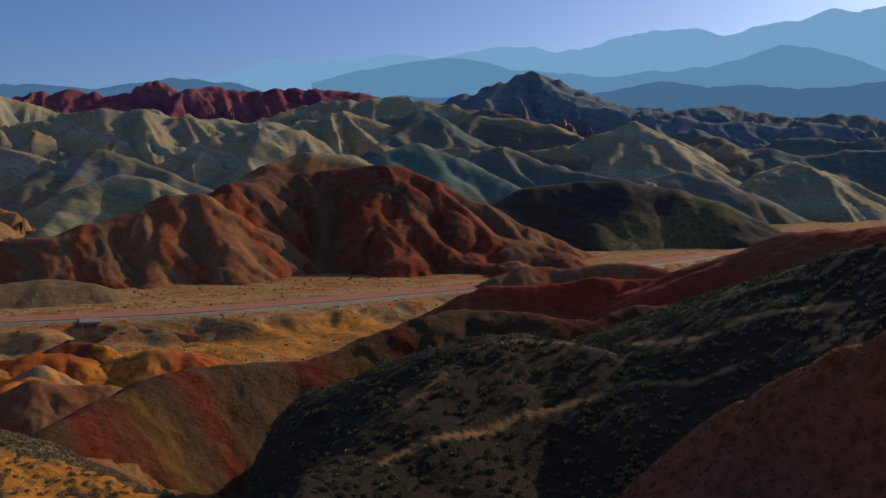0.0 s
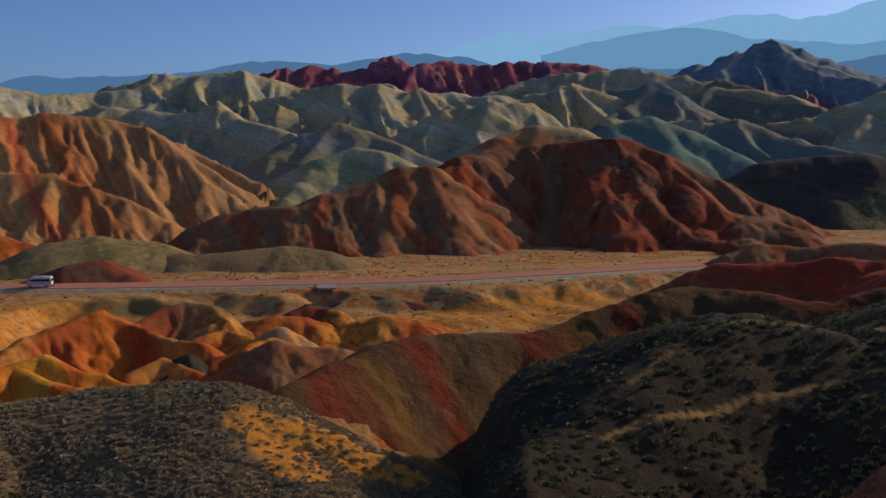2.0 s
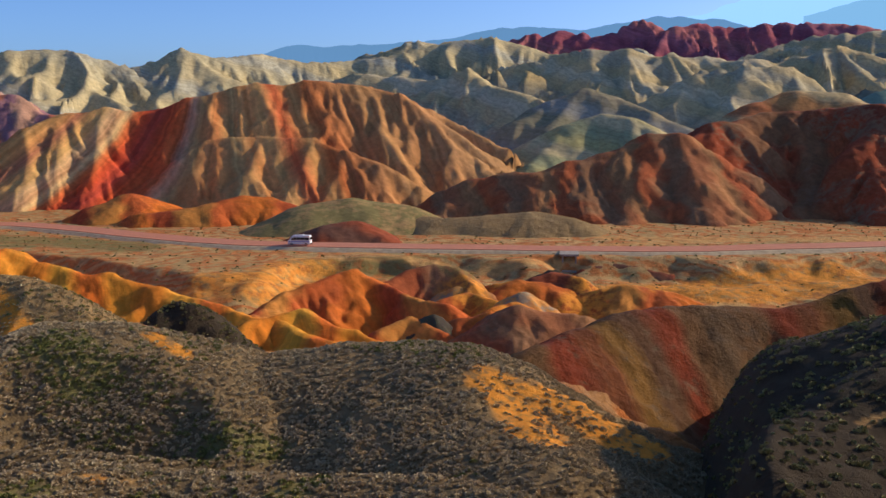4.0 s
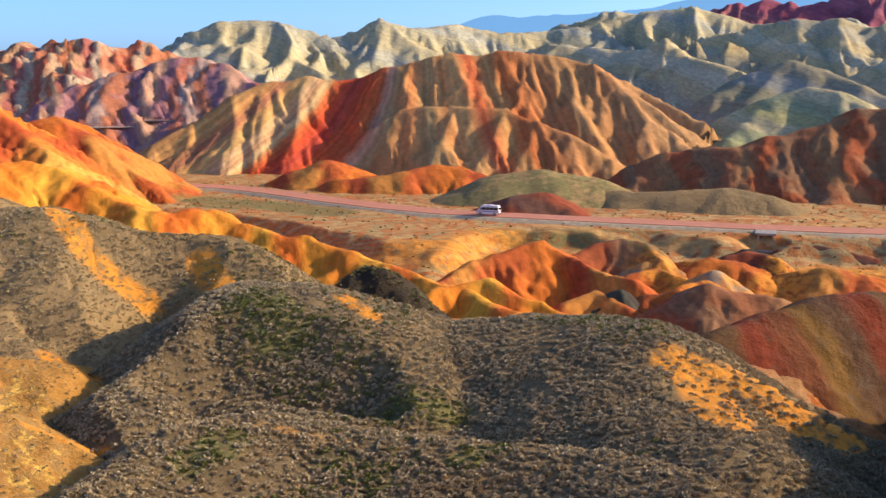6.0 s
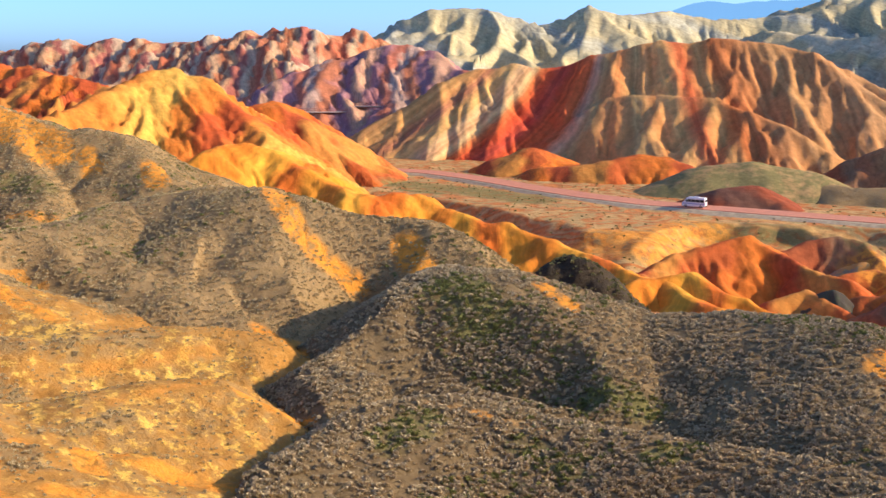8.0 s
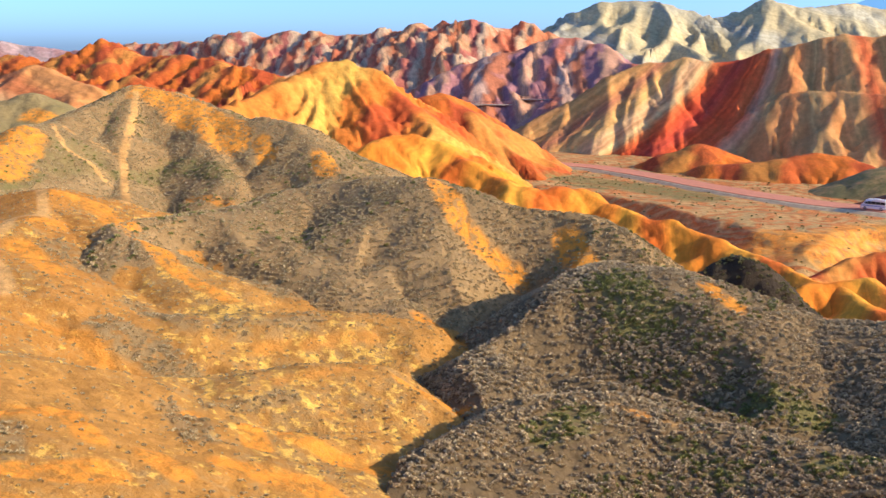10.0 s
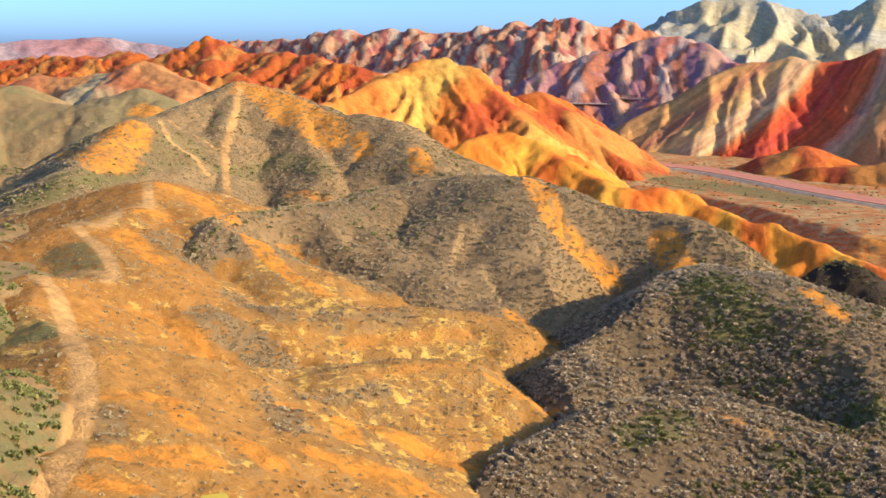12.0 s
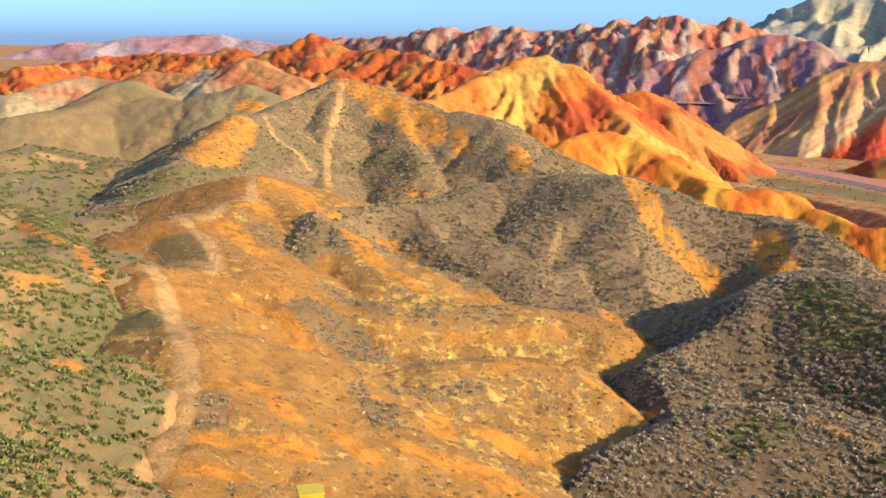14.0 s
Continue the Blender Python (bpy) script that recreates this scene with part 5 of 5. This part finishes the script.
def part(name, bm, mat, parent=None, label=""):
    me = bpy.data.meshes.new(name)
    bmesh.ops.recalc_face_normals(bm, faces=bm.faces)
    bm.to_mesh(me)
    bm.free()
    me.materials.append(mat)
    ob = new(name, me)
    ob.parent = parent
    return tagged(ob, label)


def box(bm, x0, x1, y0, y1, z0, z1, bevel=0.0):
    r = bmesh.ops.create_cube(bm, size=1.0, matrix=Matrix.Translation(((x0 + x1) / 2, (y0 + y1) / 2, (z0 + z1) / 2)) @ Matrix.Diagonal((x1 - x0, y1 - y0, z1 - z0, 1)))
    if bevel:
        edges = {e for v in r["verts"] for e in v.link_edges}
        bmesh.ops.bevel(bm, geom=list(edges), offset=bevel, segments=2, affect="EDGES")
    return bm


def disc(bm, x, y, z, r, w, n=20):
    """A wheel-like drum with its axle along y."""
    bmesh.ops.create_cone(bm, cap_ends=True, segments=n, radius1=r, radius2=r, depth=w, matrix=Matrix.Translation((x, y, z)) @ pose(0, 0, 0, 90))
    return bm


def empty(name, m, label, category, **k):
    ob = new(name)
    ob.matrix_world = m
    return tagged(ob, label, category, **k)


# ---- the road ----
ASPHALT = plain("red asphalt", (0.56, 0.21, 0.12), 1.0, grain=0.12, scale=0.8, bump=0.2)
KERB = plain("pale verge", (0.5, 0.37, 0.22), 0.95, grain=0.25, scale=0.7)
rb = np.array([p[0] for p in ROAD], float)
rdist = np.array([p[1] for p in ROAD], float)
tt = np.linspace(0, len(ROAD) - 1, 420)
cb, cd = np.interp(tt, np.arange(len(ROAD)), rb), np.interp(tt, np.arange(len(ROAD)), rdist)
for _ in range(10):
    cb[1:-1], cd[1:-1] = (cb[:-2] + cb[1:-1] * 2 + cb[2:]) / 4, (cd[:-2] + cd[1:-1] * 2 + cd[2:]) / 4
line = np.stack([-np.sin(np.radians(cb)) * cd, np.cos(np.radians(cb)) * cd], 1)
side = np.gradient(line, axis=0)
side = np.stack([-side[:, 1], side[:, 0]], 1) / np.linalg.norm(side, axis=1)[:, None]


def strip(name, offsets, heights, mat):
    n, rows = len(line), []
    for o, hgt in zip(offsets, heights):
        p = line + side * o
        rows.append(np.c_[p, np.full(n, hgt) + 0.02 * np.clip(cd - 420, 0, 600)])
    i = np.arange(n - 1)
    q = np.concatenate([np.stack([r * n + i, r * n + i + 1, (r + 1) * n + i + 1, (r + 1) * n + i], 1) for r in range(len(offsets) - 1)])
    return mesh_object(name, np.concatenate(rows), q, mat, False)


tagged(strip("road", (-4.2, -4.0, 4.0, 4.2), (0.1, 0.62, 0.62, 0.1), ASPHALT), "reddish two-lane asphalt road across the valley", "road", kind="structure")
tagged(strip("road_verge", (-7.5, -4.8, -4.1, 4.1, 4.8, 7.5), (-0.6, 0.42, 0.5, 0.5, 0.42, -0.6), KERB), "pale gravel verge along the road", "verge", kind="structure")

# ---- the minibus on the road ----
WHITE = plain("white coach paint", (0.8, 0.8, 0.8), 0.3, grain=0.03)
GLASS = plain("dark tinted glass", (0.02, 0.025, 0.03), 0.08)
RUBBER = plain("black rubber", (0.02, 0.02, 0.02), 0.9)
STEEL = plain("grey steel", (0.5, 0.5, 0.5), 0.4, 0.8)
BLUE = plain("blue stripe paint", (0.08, 0.16, 0.5), 0.4, grain=0.05)
LAMP = plain("lamp glass", (0.75, 0.75, 0.7), 0.15)
TAIL = plain("red lamp glass", (0.5, 0.02, 0.02), 0.2)


def minibus(m):
    """A minibus 6.2 m long; its nose points along +x."""
    bus = empty("minibus", m, "white minibus with dark tinted windows on the road", "minibus")
    bm = bmesh.new()
    prof = [(-3.1, 0.35), (-3.12, 1.5), (-3.0, 2.55), (-2.8, 2.68), (1.5, 2.68), (1.9, 2.55), (2.55, 1.55), (3.0, 1.3), (3.12, 0.95), (3.12, 0.4), (2.9, 0.3), (-2.9, 0.3)]
    ring = [[bm.verts.new((x, s * (1.0 - (0.1 if z > 2.0 else 0.0)), z)) for x, z in prof] for s in (-1, 1)]
    for i in range(len(prof)):
        k = (i + 1) % len(prof)
        bm.faces.new((ring[0][i], ring[0][k], ring[1][k], ring[1][i]))
    bm.faces.new(ring[0]), bm.faces.new(ring[1][::-1])
    bmesh.ops.bevel(bm, geom=list(bm.edges), offset=0.05, segments=2, affect="EDGES")
    body = part("body", bm, WHITE, bus)
    for s in (-1, 1):
        y = s * 0.985
        for x0, x1 in ((-2.85, -1.75), (-1.65, -0.6), (-0.5, 0.5), (0.6, 1.45)):
            part("side_window", box(bmesh.new(), x0, x1, y - 0.035, y + 0.035, 1.45, 2.15, 0.02), GLASS, bus)
        part("front_side_window", box(bmesh.new(), 1.52, 2.0, y - 0.035, y + 0.035, 1.45, 2.0, 0.02), GLASS, bus)
        part("stripe", box(bmesh.new(), -3.0, 2.9, s * 1.0 - 0.012, s * 1.0 + 0.012, 0.95, 1.12), BLUE, bus)
        mirror = part("mirror", box(bmesh.new(), 2.1, 2.2, s * 1.08 - 0.08, s * 1.08 + 0.08, 1.5, 1.8, 0.02), RUBBER, bus)
        for x in (-2.0, 2.05):
            wheel = part("wheel", disc(bmesh.new(), x, s * 0.92, 0.36, 0.36, 0.24), RUBBER, bus)
            part("rim", disc(bmesh.new(), x, s * 0.95, 0.36, 0.21, 0.24), STEEL, wheel)
        part("headlight", box(bmesh.new(), 3.05, 3.16, s * 0.75 - 0.16, s * 0.75 + 0.16, 0.8, 1.0, 0.03), LAMP, bus)
        part("tail_light", box(bmesh.new(), -3.15, -3.07, s * 0.86 - 0.08, s * 0.86 + 0.08, 0.9, 1.4, 0.02), TAIL, bus)
    bm = bmesh.new()
    v = [bm.verts.new(p) for p in ((1.93, -0.82, 2.5), (1.93, 0.82, 2.5), (2.56, 0.9, 1.57), (2.56, -0.9, 1.57))]
    v2 = [bm.verts.new(q.co + Vector((0.06, 0, 0.05))) for q in v]
    bm.faces.new(v), bm.faces.new(v2)
    for i in range(4):
        bm.faces.new((v[i], v[(i + 1) % 4], v2[(i + 1) % 4], v2[i]))
    part("windscreen", bm, GLASS, bus)
    part("rear_window", box(bmesh.new(), -3.16, -3.05, -0.72, 0.72, 1.5, 2.15, 0.03), GLASS, bus)
    part("bumper", box(bmesh.new(), 3.02, 3.2, -0.95, 0.95, 0.35, 0.62, 0.04), RUBBER, bus)
    part("bumper", box(bmesh.new(), -3.2, -3.05, -0.95, 0.95, 0.35, 0.62, 0.04), RUBBER, bus)
    part("roof_vent", box(bmesh.new(), -1.2, 0.2, -0.5, 0.5, 2.66, 2.82, 0.05), WHITE, bus)
    return bus


_k = int(np.argmin(np.abs(cb - 33.6)))
_t = line[_k - 2] - line[_k + 2]
minibus(pose(*(line[_k] + side[_k] * -1.6), 0.62, 0, 0, math.degrees(math.atan2(_t[1], _t[0]))) @ Matrix.Scale(0.87, 4))

# ---- culvert under the road ----
CONCRETE = plain("weathered concrete", (0.36, 0.31, 0.25), 0.9, grain=0.25, scale=1.5, bump=0.3)
# near-black stands in for the shade inside the culvert mouth
CULVERT_SHADE = plain("culvert shade", (0.05, 0.045, 0.04), 0.9)
_p = at(18.9, 226.5)
culvert = empty("culvert", pose(_p.x, _p.y, -1.35, 0, 0, 18.9), "square concrete culvert mouth below the road bank", "culvert")
part("side_wall", box(bmesh.new(), -1.6, -1.25, -0.5, 6, -1.5, 1.5, 0.03), CONCRETE, culvert)
part("side_wall", box(bmesh.new(), 1.25, 1.6, -0.5, 6, -1.5, 1.5, 0.03), CONCRETE, culvert)
part("headwall", box(bmesh.new(), -2.1, 2.1, -0.7, 6, 1.5, 1.95, 0.03), CONCRETE, culvert)
# added panel that closes the passage with painted shade
part("shade_panel", box(bmesh.new(), -1.25, 1.25, 5.6, 5.9, -1.5, 1.5), CULVERT_SHADE, culvert)
part("apron", box(bmesh.new(), -1.6, 1.6, -2.2, 6, -1.9, -1.5, 0.03), CONCRETE, culvert)

# ---- viewing platforms on the far hill ----
WOOD = plain("grey timber decking", (0.42, 0.33, 0.27), 0.85, grain=0.2, scale=3)
RAIL = plain("dark red rail paint", (0.3, 0.12, 0.09), 0.6)


def platform(bearing, d, z, length, turn):
    p = at(bearing, d, z)
    deck = empty("viewing_platform", pose(p.x, p.y, z, 0, 0, turn), "timber viewing platform with rails on a hillside", "platform", group="viewing platforms")
    part("deck", box(bmesh.new(), -length / 2, length / 2, -2.2, 2.2, -0.35, 0.0, 0.02), WOOD, deck)
    n = int(length / 2.2)
    for i in range(n + 1):
        x = -length / 2 + 0.1 + (length - 0.2) * i / n
        for y in (-2.1, 2.1):
            part("rail_post", box(bmesh.new(), x - 0.06, x + 0.06, y - 0.06, y + 0.06, 0, 1.15), RAIL, deck)
        if i % 3 == 0:
            part("support", box(bmesh.new(), x - 0.15, x + 0.15, -1.2, 1.2, -6.0, -0.35), RAIL, deck)
    for y in (-2.1, 2.1):
        for z0 in (0.55, 1.1):
            part("rail", box(bmesh.new(), -length / 2, length / 2, y - 0.05, y + 0.05, z0, z0 + 0.09), RAIL, deck)
    return deck


platform(54.0, 416, EYE + 416 * math.tan(radians(-2.85)), 20, 54 + 8)
platform(51.0, 420, EYE + 420 * math.tan(radians(-2.55)), 18, 51 - 6)

# ---- yellow box on the look-out knoll ----
YELLOWP = plain("yellow paint", (0.72, 0.5, 0.03), 0.5, grain=0.1, scale=9)
_p = at(74.6, 16.5)
_z = surface(74.6, 16.5)
cab = empty("utility_cabinet", pose(_p.x, _p.y, _z, 0, 0, 74.6 + 6), "yellow metal utility cabinet standing on the slope", "cabinet")
_top = EYE - 16.5 * math.tan(radians(24.0)) - _z
part("body", box(bmesh.new(), -0.2, 0.2, -0.2, 0.2, -0.3, _top - 0.04, 0.015), YELLOWP, cab)
part("lid", box(bmesh.new(), -0.22, 0.22, -0.22, 0.22, _top - 0.04, _top, 0.012), YELLOWP, cab)
part("door", box(bmesh.new(), -0.17, 0.17, -0.215, -0.195, 0.2, _top - 0.12, 0.006), YELLOWP, cab)

# ---- scrub: small tufts of dry and green twigs, too many to count ----
def leaf_material(name, dark, light, rough=0.9):
    m, nt, bsdf = material(name, rough)
    rnd = nt.nodes.new("ShaderNodeNewGeometry").outputs["Random Per Island"]
    nt.links.new(ramp(nt, rnd, [(0.0, dark), (1.0, light)]), bsdf.inputs["Base Color"])
    return m


TWIG = {
    "dry": leaf_material("dry twigs", (0.36, 0.26, 0.125), (0.62, 0.48, 0.26)),
    "green": leaf_material("green twigs", (0.13, 0.14, 0.04), (0.34, 0.32, 0.1)),
    # lowered along with the hillside ground, its shade painted into the twigs
    "dark": leaf_material("shade-darkened twigs", (0.13, 0.115, 0.045), (0.42, 0.38, 0.15)),
}
TWIG["grey"] = leaf_material("grey twigs", (0.3, 0.23, 0.13), (0.72, 0.57, 0.34))
TWIG["earth"] = leaf_material("earth clods", (0.14, 0.06, 0.035), (0.36, 0.15, 0.07))
rng = np.random.default_rng(7)


def tuft(blades, wide):
    """A cushion of short twigs over a low dome, about 1 m wide in all: a small blade each, standing out from the cushion's skin."""
    t = []
    for i in range(blades):
        a, up = 2.4 * i + rng.uniform(-0.5, 0.5), 0.05 + 1.5 * ((i + 0.5) / blades) ** 1.2
        out = np.array([np.cos(a) * np.cos(up), np.sin(a) * np.cos(up), np.sin(up) * 0.75])
        tip = out * rng.uniform(0.4, 0.56)
        side = np.cross(out, rng.normal(size=3))
        side *= wide * rng.uniform(0.16, 0.26) / np.linalg.norm(side)
        root = tip * 0.55 - np.array([0, 0, 0.06])
        t += [root - side, root + side, tip + side * rng.uniform(-0.8, 0.8)]
    return np.array(t)


TUFTS = {"dry": [tuft(22, 1.0) for _ in range(12)], "earth": [tuft(8, 1.6) for _ in range(6)], "grey": [tuft(26, 1.0) for _ in range(12)], "dark": [tuft(22, 1.0) for _ in range(8)], "green": [tuft(26, 0.9) for _ in range(10)]}


def scatter(hill_index, kind, density, size, name, label, want=None, limit=230.0):
    """Tufts over the open ground of one hill, fewer on bare earth and none on tracks."""
    z = LAYERS[hill_index][0] if hill_index >= 0 else GZ
    open_ground = (z >= TOP - 0.01) & (RR < limit)
    cell = open_ground[:-1, :-1] & open_ground[1:, 1:]
    area = (RR * (BEARINGS[1] - BEARINGS[0]))[:-1, :-1] * np.diff(RR, axis=1)[:-1]
    p = area * density * cell * (1 - MARKS["track"][:-1, :-1]) * (1 - 0.85 * MARKS["bare"][:-1, :-1])
    clump = fbm(GX[:-1, :-1] / 3.5, GY[:-1, :-1] / 3.5, 500 + hill_index, 3)
    p = p * np.clip(1.0 + 1.1 * clump, 0.2, 2.0)
    if want == "grass":
        p = p * np.clip(MARKS["grass"][:-1, :-1] + np.clip(fbm(GX[:-1, :-1] / 9, GY[:-1, :-1] / 9, 640, 2) * 3 - 0.25, 0, 0.5), 0, 1)
    elif want == "heath":
        p = p * MARKS["heath"][:-1, :-1]
    elif want == "dry":
        p = p * (1 - 0.75 * MARKS["grass"][:-1, :-1])
    n = rng.poisson(p)
    ia, ir = np.nonzero(n)
    rep = n[ia, ir]
    ia, ir = np.repeat(ia, rep), np.repeat(ir, rep)
    if not len(ia):
        return
    fa, fr = rng.random(len(ia)), rng.random(len(ia))

    def lerp(g):
        return (g[ia, ir] * (1 - fr) + g[ia, ir + 1] * fr) * (1 - fa) + (g[ia + 1, ir] * (1 - fr) + g[ia + 1, ir + 1] * fr) * fa

    base = np.stack([lerp(GX), lerp(GY), lerp(z)], 1)
    s = size * rng.uniform(0.55, 1.45, len(ia))
    turn = rng.uniform(0, 2 * np.pi, len(ia))
    which = rng.integers(0, len(TUFTS[kind]), len(ia))
    chunks = []
    for w, t in enumerate(TUFTS[kind]):
        k = which == w
        c, sn = np.cos(turn[k])[:, None], np.sin(turn[k])[:, None]
        x, y = t[None, :, 0] * c - t[None, :, 1] * sn, t[None, :, 0] * sn + t[None, :, 1] * c
        chunks.append((base[k][:, None] + np.stack([x, y, np.broadcast_to(t[None, :, 2], x.shape)], 2) * s[k][:, None, None]).reshape(-1, 3))
    v = np.concatenate(chunks)
    tagged(mesh_object(name, v, np.arange(len(v)).reshape(-1, 3), TWIG[kind], False), label, "shrubs", kind="stuff")


scatter(-1, "dark", 0.06, 0.6, "valley_shrubs", "low dark shrubs dotted over the valley floor", limit=330)
for i, h in enumerate(HILLS):
    if h["mat"] == "scrub":
        scatter(i, "grey", 8.5, 0.43, "dry_shrubs", "grey dry tufts of scrub on the hill", "dry")
        scatter(i, "green", 7.0, 0.42, "green_shrubs", "fresh green tufts among dry scrub", "grass")
    elif h["mat"] == "scrubdry":
        scatter(i, "dry", 6.0, 0.37, "dry_shrubs", "brown dry tufts of scrub on the slope", "dry")
        scatter(i, "green", 1.2, 0.5, "green_shrubs", "olive green tufts on the slope", "grass")
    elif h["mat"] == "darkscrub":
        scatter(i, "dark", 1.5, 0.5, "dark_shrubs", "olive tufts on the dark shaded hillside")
    elif h["mat"] == "redearth":
        scatter(i, "earth", 9.0, 0.16, "earth_clods", "loose clods of red-brown earth on the slope")
    elif h["mat"] == "shrubgreen":
        scatter(i, "green", 4.5, 0.46, "green_shrubs", "fresh green bushes on the bank")
    elif h["mat"] == "scrubgreen" and ("low green" in h["label"] or "bank" in h["label"]):
        scatter(i, "green", 0.5, 0.7, "green_shrubs", "olive green tufts on low hills", limit=190)
    elif h["mat"] == "orangescrub":
        scatter(i, "dry", 1.6, 0.24, "dry_shrubs", "sparse dry tufts on the orange slope", "dry")
        scatter(i, "dry", 7.0, 0.34, "dry_shrubs", "patches of brown scrub on the orange slope", "heath")


# ---- the land behind and under the look-out, out of the pan's reach ----
def round_sheet(name, bearings, radii, label):
    b, r = np.meshgrid(np.radians(bearings), radii, indexing="ij")
    x, y = -np.sin(b) * r, np.cos(b) * r
    z = floor_height(x, y) + 10 * smooth(120, 400, r) * (fbm(x / 120, y / 120, 71, 5) + 0.3) * smooth(102, 115, np.abs(np.degrees(b) - 34))
    na, nr = x.shape
    i, k = np.meshgrid(np.arange(na - 1), np.arange(nr - 1), indexing="ij")
    v = (i * nr + k).ravel()
    ob = mesh_object(name, np.stack([x, y, z], 2).reshape(-1, 3), np.stack([v, v + 1, v + nr + 1, v + nr], 1), MAT["valley"])
    return tagged(ob, label, "ground", kind="structure")


round_sheet("knoll", np.linspace(-180, 180, 121), np.linspace(0.0, 15.5, 24), "dry earth knoll under the look-out")
round_sheet("ground_behind", np.linspace(98.5, 330.5, 240), np.geomspace(14, 1500, 120), "dry rolling ground behind the look-out")
